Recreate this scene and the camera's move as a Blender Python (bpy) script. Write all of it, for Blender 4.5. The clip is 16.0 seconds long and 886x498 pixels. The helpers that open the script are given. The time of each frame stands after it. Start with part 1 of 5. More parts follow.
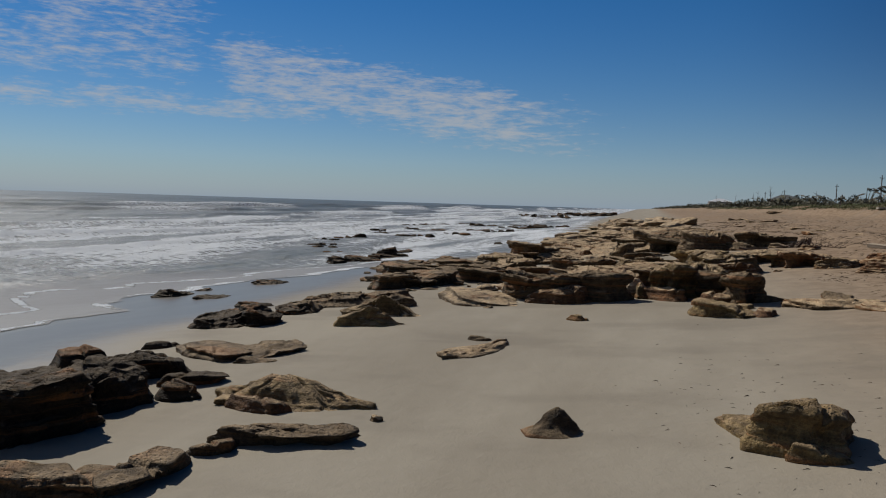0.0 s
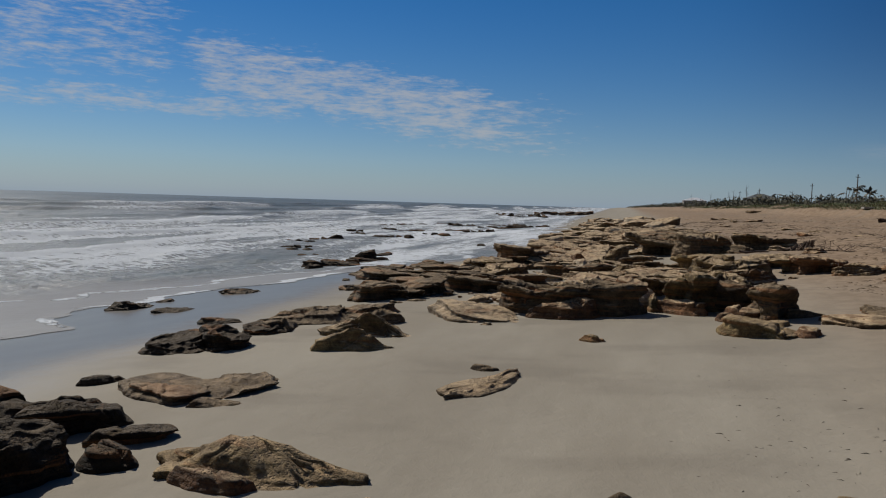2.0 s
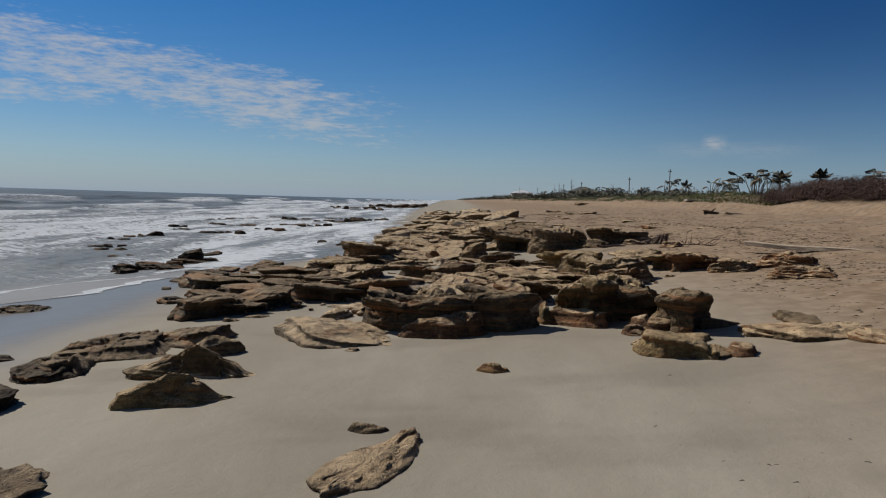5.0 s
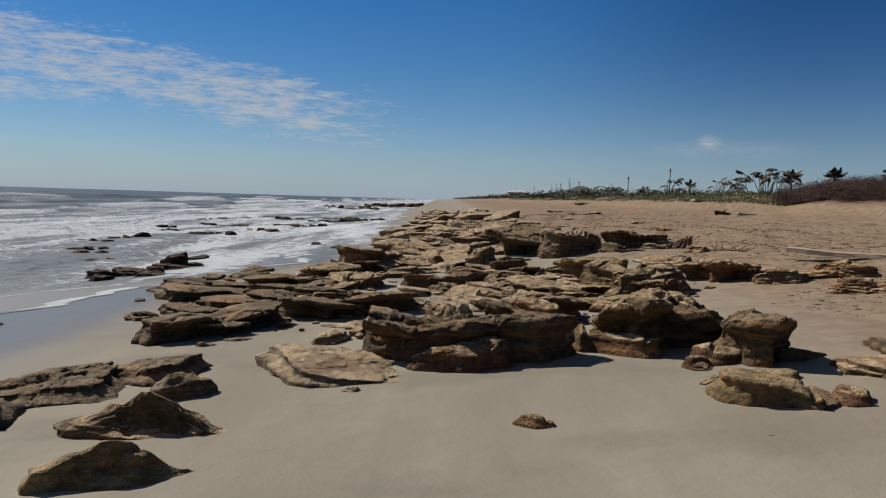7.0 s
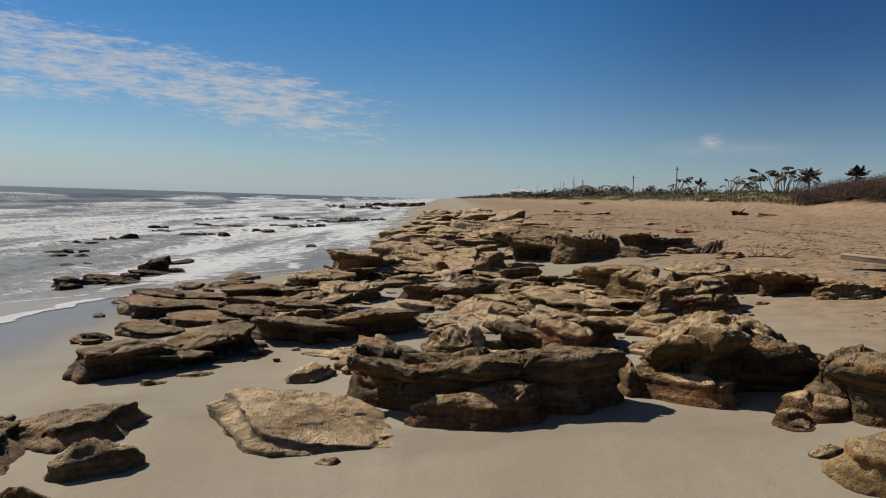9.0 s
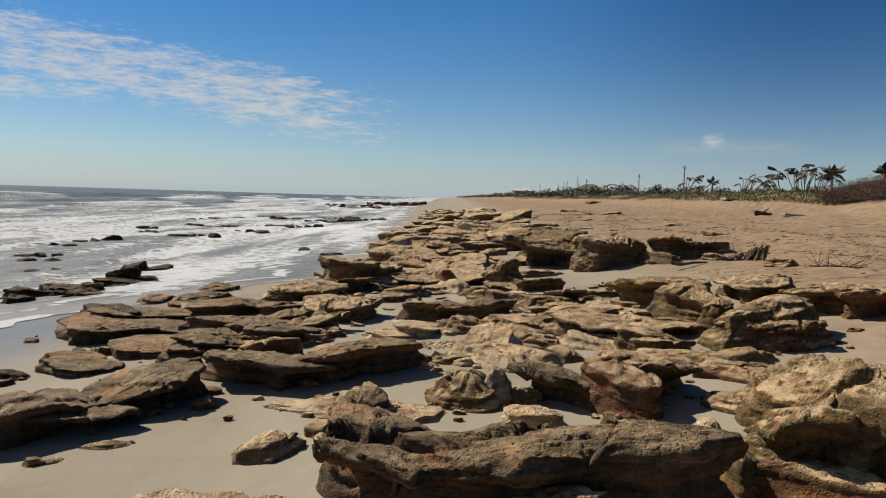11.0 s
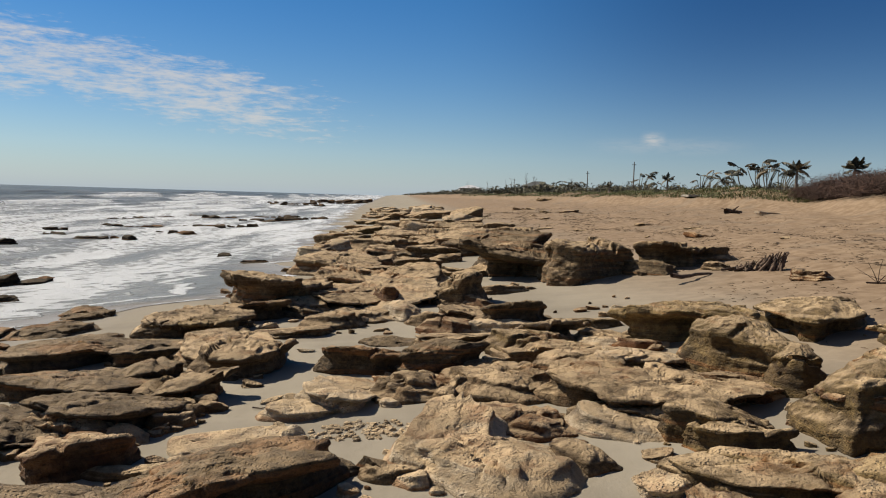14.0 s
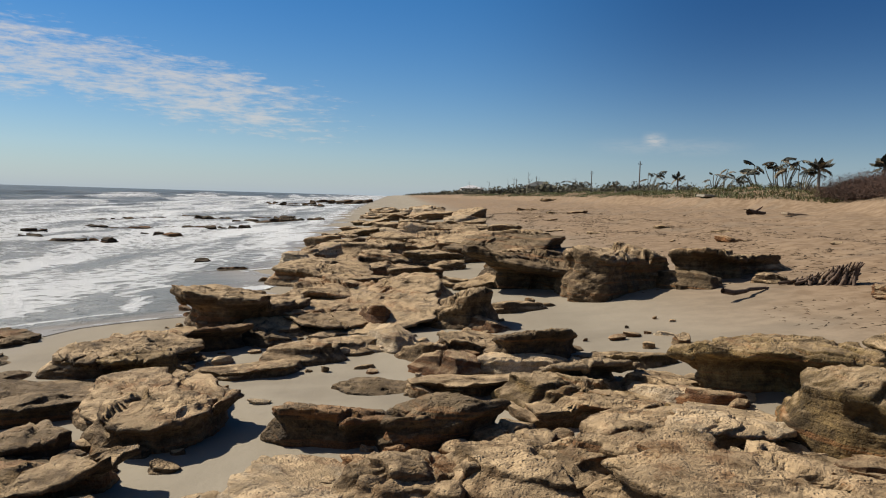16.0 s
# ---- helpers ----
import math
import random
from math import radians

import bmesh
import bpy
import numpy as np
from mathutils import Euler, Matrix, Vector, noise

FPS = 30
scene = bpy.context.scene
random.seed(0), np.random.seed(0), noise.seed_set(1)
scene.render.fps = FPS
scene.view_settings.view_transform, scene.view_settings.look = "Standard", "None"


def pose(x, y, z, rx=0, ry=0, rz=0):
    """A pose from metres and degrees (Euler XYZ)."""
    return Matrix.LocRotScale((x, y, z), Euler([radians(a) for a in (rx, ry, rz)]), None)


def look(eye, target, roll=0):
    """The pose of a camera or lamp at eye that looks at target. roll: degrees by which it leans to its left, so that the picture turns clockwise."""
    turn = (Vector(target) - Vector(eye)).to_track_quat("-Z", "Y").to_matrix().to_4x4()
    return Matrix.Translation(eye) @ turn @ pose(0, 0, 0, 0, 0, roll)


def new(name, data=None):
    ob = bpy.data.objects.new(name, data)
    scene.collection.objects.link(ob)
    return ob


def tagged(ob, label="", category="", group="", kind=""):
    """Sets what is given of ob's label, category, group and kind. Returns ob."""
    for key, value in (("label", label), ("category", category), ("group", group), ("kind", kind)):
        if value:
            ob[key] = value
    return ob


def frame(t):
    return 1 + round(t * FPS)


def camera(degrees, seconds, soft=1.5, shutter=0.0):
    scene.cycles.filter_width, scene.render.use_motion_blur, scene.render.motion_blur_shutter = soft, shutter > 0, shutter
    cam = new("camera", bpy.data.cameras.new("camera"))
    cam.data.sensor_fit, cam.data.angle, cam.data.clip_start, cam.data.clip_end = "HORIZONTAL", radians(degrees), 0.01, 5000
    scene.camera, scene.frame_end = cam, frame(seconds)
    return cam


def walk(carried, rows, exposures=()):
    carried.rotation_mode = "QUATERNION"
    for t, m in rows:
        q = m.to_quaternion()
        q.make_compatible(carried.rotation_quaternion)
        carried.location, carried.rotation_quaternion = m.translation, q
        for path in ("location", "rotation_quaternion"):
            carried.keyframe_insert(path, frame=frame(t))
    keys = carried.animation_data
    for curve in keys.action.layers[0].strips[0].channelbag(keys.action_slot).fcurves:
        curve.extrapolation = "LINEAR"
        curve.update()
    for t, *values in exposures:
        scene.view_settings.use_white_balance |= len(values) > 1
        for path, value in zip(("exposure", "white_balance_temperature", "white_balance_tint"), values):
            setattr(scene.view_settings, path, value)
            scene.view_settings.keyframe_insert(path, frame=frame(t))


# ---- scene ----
cam = camera(62.2, 16.0, soft=1.1)
METRES, EYE, TILT, LEAN, TURN = 22.608, 2.6, -0.18, -3.44, 15.0
ROWS = [
    (0.0, 0.0, 0.0, 0.0, -0.1, -3.42, 1.65),
    (0.5, -0.0034, 0.0253, 0.0038, -0.08, -3.42, 1.68),
    (1.0, -0.0078, 0.0503, 0.0041, -0.06, -3.42, 1.66),
    (1.5, -0.0116, 0.0744, 0.0044, -0.16, -3.42, 1.68),
    (2.0, -0.0155, 0.0978, 0.0046, -2.01, -3.56, 1.69),
    (2.5, -0.02, 0.1218, 0.0049, -4.31, -3.72, 1.69),
    (3.0, -0.0242, 0.146, 0.005, -7.31, -3.95, 1.74),
    (3.5, -0.0278, 0.1709, 0.0051, -10.24, -4.17, 1.72),
    (4.0, -0.0288, 0.1959, 0.005, -13.46, -4.41, 1.75),
    (6.5, -0.0154, 0.3328, 0.0074, -15.4, -4.59, 1.65),
    (7.0, -0.012, 0.3615, 0.0073, -15.36, -4.61, 1.61),
    (7.5, -0.0056, 0.3901, 0.0076, -15.32, -4.62, 1.6),
    (8.0, 0.0022, 0.4194, 0.0072, -15.3, -4.63, 1.62),
    (8.5, 0.0095, 0.4502, 0.007, -15.27, -4.65, 1.62),
    (9.0, 0.0169, 0.4811, 0.0067, -15.22, -4.66, 1.63),
    (11.5, 0.0583, 0.6583, 0.0042, -15.1, -4.73, 1.63),
    (12.0, 0.0684, 0.6922, 0.0032, -15.29, -4.73, 1.64),
    (12.5, 0.0801, 0.7258, 0.0021, -17.83, -4.9, 1.62),
    (13.0, 0.0906, 0.7608, 0.0013, -19.34, -5.04, 1.61),
    (13.5, 0.102, 0.7983, 0.0006, -19.31, -5.04, 1.64),
    (14.0, 0.1123, 0.8361, 0.0004, -19.28, -5.03, 1.62),
    (14.5, 0.1237, 0.8703, -0.0016, -19.25, -5.0, 1.62),
    (15.0, 0.1357, 0.9048, -0.0023, -19.23, -5.01, 1.62),
    (15.5, 0.148, 0.9383, -0.003, -19.21, -5.0, 1.6),
    (16.0, 0.1598, 0.972, -0.0038, -19.18, -5.0, 1.59),
]
walk(cam, [(t, pose(0, 0, EYE, TILT, LEAN, TURN) @ pose(METRES * x, METRES * y, METRES * z, 90 + pitch, roll, yaw)) for t, x, y, z, yaw, pitch, roll in ROWS],
     exposures=[(0.0, -0.34, 6250, 10), (3.0, -0.31, 6170, 10), (6.5, -0.10, 6250, 10), (9.0, 0.07, 6760, 10), (12.0, 0.33, 6950, 10), (16.0, 0.29, 6780, 10)])

# ---- daylight: a sun over the sea, a blue sky with a thin bank of cloud ----
SUN_EL, SUN_AZ = radians(43), radians(-58)          # azimuth from the shore's line, seaward negative
sun_dir = Vector((math.sin(SUN_AZ) * math.cos(SUN_EL), math.cos(SUN_AZ) * math.cos(SUN_EL), math.sin(SUN_EL)))
sun = new("sun", bpy.data.lights.new("sun", "SUN"))
sun.data.energy, sun.data.angle, sun.data.color = 5.0, radians(0.6), (1.0, 0.93, 0.82)
sun.matrix_world = look(sun_dir * 50, (0, 0, 0))


class Nodes:
    """Short hand for node trees."""

    def __init__(self, tree):
        self.tree = tree
        tree.nodes.clear()

    def add(self, kind, ins=None, **props):
        n = self.tree.nodes.new(kind)
        for k, v in props.items():
            setattr(n, k, v)
        for k, v in (ins or {}).items():
            if isinstance(v, bpy.types.NodeSocket):
                self.tree.links.new(v, n.inputs[k])
            else:
                n.inputs[k].default_value = v
        return n

    def math(self, op, a, b=0.0, c=0.0, clamp=False):
        n = self.tree.nodes.new("ShaderNodeMath")
        n.operation, n.use_clamp = op, clamp
        for i, v in enumerate((a, b, c)):
            if isinstance(v, bpy.types.NodeSocket):
                self.tree.links.new(v, n.inputs[i])
            else:
                n.inputs[i].default_value = v
        return n.outputs[0]

    def mix(self, fac, a, b, mode="MIX"):
        n = self.tree.nodes.new("ShaderNodeMix")
        n.data_type, n.blend_type = "RGBA", mode
        for k, v in ((0, fac), (6, a), (7, b)):
            if isinstance(v, bpy.types.NodeSocket):
                self.tree.links.new(v, n.inputs[k])
            else:
                n.inputs[k].default_value = (*v, 1) if isinstance(v, tuple) and len(v) == 3 else v
        return n.outputs[2]

    def ramp(self, x, lo, hi, a=0.0, b=1.0):
        n = self.add("ShaderNodeMapRange", {0: x, 1: lo, 2: hi, 3: a, 4: b}, interpolation_type="SMOOTHSTEP")
        return n.outputs[0]

    def noise(self, vec, scale, detail=4.0, rough=0.55):
        return self.add("ShaderNodeTexNoise", {"Vector": vec, "Scale": scale, "Detail": detail, "Roughness": rough}).outputs[0]

    def stretch(self, vec, x, y, z):
        return self.add("ShaderNodeMapping", {"Vector": vec, "Scale": (x, y, z)}).outputs[0]


world = bpy.data.worlds.new("sky")
scene.world = world
world.use_nodes = True
w = Nodes(world.node_tree)
sky = w.add("ShaderNodeTexSky", sky_type="NISHITA", sun_disc=False, sun_elevation=SUN_EL, sun_rotation=SUN_AZ % (2 * math.pi),
            altitude=0.0, air_density=1.0, dust_density=0.0, ozone_density=4.0)
d = w.add("ShaderNodeTexCoord").outputs["Generated"]
sep = w.add("ShaderNodeSeparateXYZ", {0: d})
dx, dy, dz = sep.outputs
az = w.math("MULTIPLY", w.math("ARCTAN2", dx, dy), 180 / math.pi)      # degrees from the shore's line
el = w.math("MULTIPLY", w.math("ARCSINE", dz), 180 / math.pi)
ae = w.add("ShaderNodeCombineXYZ", {0: az, 1: el, 2: 0.0}).outputs[0]
# long bank that slants down from the sea towards the land, a low band, thin veils
bank_line = w.math("SUBTRACT", el, w.math("MULTIPLY_ADD", az, -0.155, 5.6))
bank = w.ramp(w.math("ABSOLUTE", w.math("ADD", bank_line, 0.7)), 0.8, 4.3, 1.0, 0.0)
bank = w.math("MULTIPLY", bank, w.math("MULTIPLY", w.ramp(az, -36.0, -29.0, 0.2, 1.0), w.ramp(az, -12.0, 5.0, 1.0, 0.0)))
low = w.ramp(w.math("ABSOLUTE", w.math("SUBTRACT", el, 6.6)), 0.1, 2.0, 0.9, 0.0)
low = w.math("MULTIPLY", low, w.ramp(az, -26.0, -20.0, 1.0, 0.0))
veil = w.math("MULTIPLY", w.ramp(el, 6.5, 9.0, 0.0, 0.8), w.ramp(az, -36.0, -27.0, 1.0, 0.0))
puff = w.math("MULTIPLY", w.ramp(w.math("ABSOLUTE", w.math("SUBTRACT", el, 4.7)), 0.0, 0.75, 1.0, 0.0), w.ramp(w.math("ABSOLUTE", w.math("SUBTRACT", az, 20.0)), 0.1, 1.1, 1.0, 0.0))
thin = w.math("MULTIPLY", w.ramp(w.math("ABSOLUTE", w.math("SUBTRACT", el, 4.2)), 0.0, 0.9, 0.4, 0.0), w.ramp(w.math("ABSOLUTE", w.math("SUBTRACT", az, 21.0)), 2.0, 7.0, 1.0, 0.0))
mask = w.math("MAXIMUM", w.math("MAXIMUM", bank, low), veil)
flow = w.add("ShaderNodeMapping", {"Vector": ae, "Scale": (0.26, 1.25, 1.0), "Rotation": (0, 0, 0.12)}).outputs[0]
grain = w.add("ShaderNodeTexNoise", {"Vector": flow, "Scale": 1.3, "Detail": 7.0, "Roughness": 0.6, "Distortion": 0.4}).outputs[0]
wisp = w.add("ShaderNodeTexNoise", {"Vector": flow, "Scale": 4.5, "Detail": 5.0, "Roughness": 0.6}).outputs[0]
body = w.math("ADD", w.math("MULTIPLY", grain, 0.62), w.math("MULTIPLY", wisp, 0.38))
dense = w.math("ADD", body, w.math("MULTIPLY_ADD", mask, 0.34, -0.34))
cloud = w.math("MULTIPLY", w.ramp(dense, 0.34, 0.62), w.ramp(mask, 0.03, 0.4))
high = w.math("MULTIPLY", w.ramp(grain, 0.6, 0.85, 0.0, 0.1), w.ramp(el, 14.0, 30.0))   # faint cloud added above the view, kept thin to hold down its fill
cloud = w.math("MAXIMUM", cloud, high)
small = w.math("ADD", w.math("MULTIPLY", puff, 0.85), w.math("MULTIPLY", thin, 0.6))          # one small cloud over the land
cloud = w.math("MAXIMUM", cloud, w.math("MULTIPLY", small, w.ramp(body, 0.3, 0.62)))
CLOUD = (9.6, 9.3, 9.0)
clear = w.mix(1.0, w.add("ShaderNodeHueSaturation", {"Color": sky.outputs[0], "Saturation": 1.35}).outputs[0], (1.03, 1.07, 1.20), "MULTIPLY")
clear = w.mix(w.math("MULTIPLY", w.ramp(az, 3.0, 27.0), w.ramp(el, 1.0, 14.0, 0.35, 1.0)), clear, w.mix(1.0, clear, (0.54, 0.58, 0.66), "MULTIPLY"))     # sky painted darker and bluer towards the land, imitating lens falloff
clear = w.mix(w.ramp(el, 18.0, 60.0), clear, w.mix(1.0, clear, (0.5, 0.5, 0.52), "MULTIPLY"))          # upper sky, out of view, darkened to cut fill and deepen the shadows
haze = w.math("MULTIPLY", w.math("POWER", 2.718, w.math("MULTIPLY", w.math("MAXIMUM", el, 0.0), -0.30)), 0.72)
clear = w.mix(haze, clear, (4.6, 6.5, 9.0))                     # salt haze low over the sea
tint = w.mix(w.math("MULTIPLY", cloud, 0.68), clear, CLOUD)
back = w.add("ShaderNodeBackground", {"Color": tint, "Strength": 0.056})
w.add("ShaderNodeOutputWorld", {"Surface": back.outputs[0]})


# ---- materials ----
def material(name):
    m = bpy.data.materials.new(name)
    m.use_nodes = True
    return m, Nodes(m.node_tree)


def finish(n, color, rough, bump=None, strength=0.4, distance=0.02, metal=0.0, spec=0.5):
    ins = {"Base Color": color, "Roughness": rough, "Metallic": metal, "Specular IOR Level": spec}
    if bump is not None:
        ins["Normal"] = n.add("ShaderNodeBump", {"Strength": strength, "Distance": distance, "Height": bump}).outputs[0]
    b = n.add("ShaderNodeBsdfPrincipled", ins)
    n.add("ShaderNodeOutputMaterial", {"Surface": b.outputs[0]})


def coquina(name, low_c, high_c, patch_c, patch=0.5, rough=0.85, spec=0.3, sunlit_dusty=0.82):
    """Cemented shell stone: bedded, pitted, stained."""
    m, n = material(name)
    geo = n.add("ShaderNodeNewGeometry")
    p = geo.outputs["Position"]
    shift = n.math("MULTIPLY", n.add("ShaderNodeObjectInfo").outputs["Random"], 40.0)
    p = n.add("ShaderNodeVectorMath", {0: p, 1: n.add("ShaderNodeCombineXYZ", {0: shift, 1: shift, 2: 0.0}).outputs[0]}).outputs[0]
    beds = n.noise(n.stretch(p, 0.9, 0.9, 14.0), 1.0, 5.0, 0.6)
    big = n.noise(p, 2.2, 5.0, 0.6)
    mid = n.noise(p, 9.0, 6.0, 0.65)
    fine = n.noise(p, 55.0, 4.0, 0.7)
    pits = n.add("ShaderNodeTexVoronoi", {"Vector": p, "Scale": 26.0}, feature="F1").outputs["Distance"]
    # hollows of the bump take low_c, which paints in crevice shade
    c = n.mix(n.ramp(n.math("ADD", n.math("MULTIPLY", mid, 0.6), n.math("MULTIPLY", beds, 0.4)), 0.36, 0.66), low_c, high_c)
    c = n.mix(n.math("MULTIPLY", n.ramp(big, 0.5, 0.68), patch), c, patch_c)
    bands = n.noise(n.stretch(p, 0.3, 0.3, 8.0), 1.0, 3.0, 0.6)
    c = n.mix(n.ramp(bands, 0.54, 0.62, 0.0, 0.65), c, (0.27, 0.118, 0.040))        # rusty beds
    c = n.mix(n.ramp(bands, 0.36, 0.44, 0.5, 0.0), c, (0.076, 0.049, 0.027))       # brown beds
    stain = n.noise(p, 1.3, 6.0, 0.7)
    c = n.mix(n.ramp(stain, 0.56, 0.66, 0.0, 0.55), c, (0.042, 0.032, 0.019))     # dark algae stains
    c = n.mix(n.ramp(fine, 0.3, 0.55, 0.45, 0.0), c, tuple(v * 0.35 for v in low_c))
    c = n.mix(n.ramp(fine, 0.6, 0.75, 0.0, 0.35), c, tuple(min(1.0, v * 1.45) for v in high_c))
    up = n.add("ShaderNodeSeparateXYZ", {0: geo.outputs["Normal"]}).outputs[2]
    sunlit_dust = n.math("MULTIPLY", n.ramp(up, 0.5, 0.88), n.ramp(n.noise(p, 3.1, 6.0, 0.65), 0.34, 0.58, 0.1, sunlit_dusty))   # blown sand on flat tops, paler to paint them sunlit beside dark sides
    c = n.mix(sunlit_dust, c, (0.55, 0.40, 0.235))
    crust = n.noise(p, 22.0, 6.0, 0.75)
    coarse = n.ramp(n.noise(p, 1.9, 4.0), 0.40, 0.62, 0.15, 1.0)          # some faces are worn smooth
    hgt = n.math("ADD", n.math("MULTIPLY", mid, 0.55), n.math("ADD", n.math("MULTIPLY", n.math("MULTIPLY", crust, coarse), 0.7), n.math("ADD", n.math("MULTIPLY", n.math("MULTIPLY", fine, coarse), 0.34), n.math("ADD", n.math("MULTIPLY", beds, 0.9), n.math("MULTIPLY", n.ramp(pits, 0.05, 0.45), 0.2)))))
    # crust hollows darkened the same way
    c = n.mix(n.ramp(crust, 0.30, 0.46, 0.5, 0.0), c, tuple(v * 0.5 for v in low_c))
    finish(n, c, rough, hgt, 1.0, 0.09, spec=spec)
    return m


# tan, olive, rust, brown and gold kept dark to deepen their shaded sides
tan = coquina("tan coquina", (0.068, 0.042, 0.019), (0.266, 0.181, 0.095), (0.169, 0.086, 0.032), 0.5, sunlit_dusty=0.85)
pale = coquina("pale coquina", (0.34, 0.26, 0.165), (0.65, 0.53, 0.375), (0.47, 0.335, 0.20), 0.4, sunlit_dusty=0.9)
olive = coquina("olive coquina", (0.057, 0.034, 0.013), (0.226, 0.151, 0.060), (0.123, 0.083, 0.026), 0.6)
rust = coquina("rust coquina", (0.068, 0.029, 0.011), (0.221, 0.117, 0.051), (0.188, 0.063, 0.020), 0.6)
brown = coquina("brown coquina", (0.034, 0.022, 0.011), (0.165, 0.110, 0.054), (0.075, 0.047, 0.020), 0.5, sunlit_dusty=0.34)
gold = coquina("golden coquina", (0.100, 0.060, 0.022), (0.335, 0.235, 0.100), (0.225, 0.140, 0.050), 0.5, sunlit_dusty=0.45)
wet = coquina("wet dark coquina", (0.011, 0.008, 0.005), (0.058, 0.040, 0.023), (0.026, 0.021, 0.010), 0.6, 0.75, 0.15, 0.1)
slab = coquina("grey-tan coquina", (0.135, 0.095, 0.055), (0.35, 0.27, 0.175), (0.22, 0.145, 0.075), 0.5, sunlit_dusty=0.8)
KIND = {"grey-tan coquina": "flat grey-tan slab of layered shell stone", "tan coquina": "tan layered shell-stone rock lying on the sand", "pale coquina": "pale sandy slab of layered shell stone",
        "brown coquina": "long dark-brown rounded ledge of shell stone", "golden coquina": "golden-yellow pitted rock half sunk in sand", "olive coquina": "olive-brown pitted shell-stone rock on the sand", "rust coquina": "rust-orange weathered lump of shell stone",
        "wet dark coquina": "dark wet shell-stone rock at the water's edge"}


def sand_material():
    m, n = material("beach sand")
    p = n.add("ShaderNodeNewGeometry").outputs["Position"]
    damp = n.add("ShaderNodeAttribute", attribute_name="damp").outputs["Fac"]
    inland = n.add("ShaderNodeAttribute", attribute_name="inland").outputs["Fac"]
    a = n.noise(n.stretch(p, 0.35, 0.12, 0.3), 1.0, 5.0, 0.6)
    b = n.noise(p, 2.4, 5.0, 0.6)
    grainy = n.noise(p, 160.0, 3.0, 0.7)
    fleck = n.noise(p, 28.0, 4.0, 0.75)
    grey = n.mix(n.ramp(a, 0.35, 0.68), (0.248, 0.218, 0.168), (0.308, 0.276, 0.217))
    gold = n.mix(n.ramp(b, 0.35, 0.65), (0.192, 0.131, 0.081), (0.274, 0.198, 0.129))
    c = n.mix(n.math("MULTIPLY", inland, n.ramp(n.math("ADD", a, n.math("MULTIPLY", inland, 0.5)), 0.35, 0.8)), grey, gold)
    c = n.mix(n.ramp(n.noise(n.stretch(p, 0.22, 0.5, 0.3), 1.0, 4.0, 0.55), 0.5, 0.66, 0.0, 0.36), c, (0.163, 0.141, 0.110))   # damp patches
    c = n.mix(n.ramp(fleck, 0.62, 0.75, 0.0, 0.3), c, (0.152, 0.106, 0.068))
    c = n.mix(n.ramp(grainy, 0.3, 0.7, 0.12, 0.0), c, (0.198, 0.152, 0.106))
    wetness = n.ramp(n.math("ADD", damp, n.math("MULTIPLY_ADD", b, 0.3, -0.15)), 0.25, 0.95)
    c = n.mix(wetness, c, (0.172, 0.160, 0.142))
    rough = n.math("MULTIPLY_ADD", wetness, -0.62, 0.9)
    h1 = n.math("MULTIPLY", n.math("SUBTRACT", 1.0, wetness), n.math("ADD", n.math("MULTIPLY", b, 0.8), n.math("ADD", n.math("MULTIPLY", fleck, 0.16), n.math("MULTIPLY", grainy, 0.05))))
    rip = n.noise(n.stretch(p, 1.2, 5.0, 1.0), 1.0, 3.0, 0.5)
    h = n.math("ADD", h1, n.math("MULTIPLY", rip, n.math("MULTIPLY_ADD", inland, 0.9, 0.08)))
    finish(n, c, rough, h, 0.6, 0.05, spec=0.13)
    return m


def sea_material():
    m, n = material("surf")
    p = n.add("ShaderNodeNewGeometry").outputs["Position"]
    foam = n.add("ShaderNodeAttribute", attribute_name="foam").outputs["Fac"]
    thin_w = n.add("ShaderNodeAttribute", attribute_name="shallow").outputs["Fac"]
    s1 = n.noise(n.stretch(p, 0.55, 0.8, 1.0), 1.0, 8.0, 0.72)
    s2 = n.noise(n.stretch(p, 4.0, 6.0, 1.0), 1.0, 6.0, 0.75)
    cell = n.add("ShaderNodeTexVoronoi", {"Vector": n.add("ShaderNodeVectorMath", {0: n.stretch(p, 1.0, 1.6, 1.0), 1: n.add("ShaderNodeTexNoise", {"Vector": p, "Scale": 1.6, "Detail": 4.0}).outputs["Color"]}).outputs[0], "Scale": 1.0}, feature="DISTANCE_TO_EDGE").outputs["Distance"]
    lace = n.ramp(cell, 0.0, 0.3, 0.22, 0.0)
    pat = n.math("ADD", n.math("ADD", n.math("MULTIPLY", s1, 0.62), n.math("MULTIPLY", s2, 0.38)), lace)
    fac = n.ramp(n.math("ADD", pat, n.math("MULTIPLY_ADD", foam, 0.95, -0.80)), 0.46, 0.62)
    deep = n.mix(n.ramp(s1, 0.35, 0.7), (0.030, 0.050, 0.046), (0.066, 0.088, 0.080))
    milky = n.mix(n.ramp(foam, 0.15, 0.7), deep, (0.195, 0.204, 0.200))      # aerated water between the foam
    water = n.mix(thin_w, milky, (0.27, 0.245, 0.21))
    c = n.mix(fac, water, (0.69, 0.715, 0.73))
    rough = n.math("MULTIPLY_ADD", fac, 0.55, n.math("MULTIPLY_ADD", thin_w, -0.06, 0.40))
    chop = n.noise(n.stretch(p, 1.2, 1.9, 1.0), 1.0, 6.0, 0.62)
    h = n.math("ADD", n.math("MULTIPLY", n.math("MULTIPLY", chop, n.math("MULTIPLY_ADD", thin_w, -0.9, 1.0)), 1.0), n.math("MULTIPLY", n.math("MULTIPLY", fac, s2), 0.7))
    finish(n, c, rough, h, 0.9, 0.3, spec=0.10)
    return m


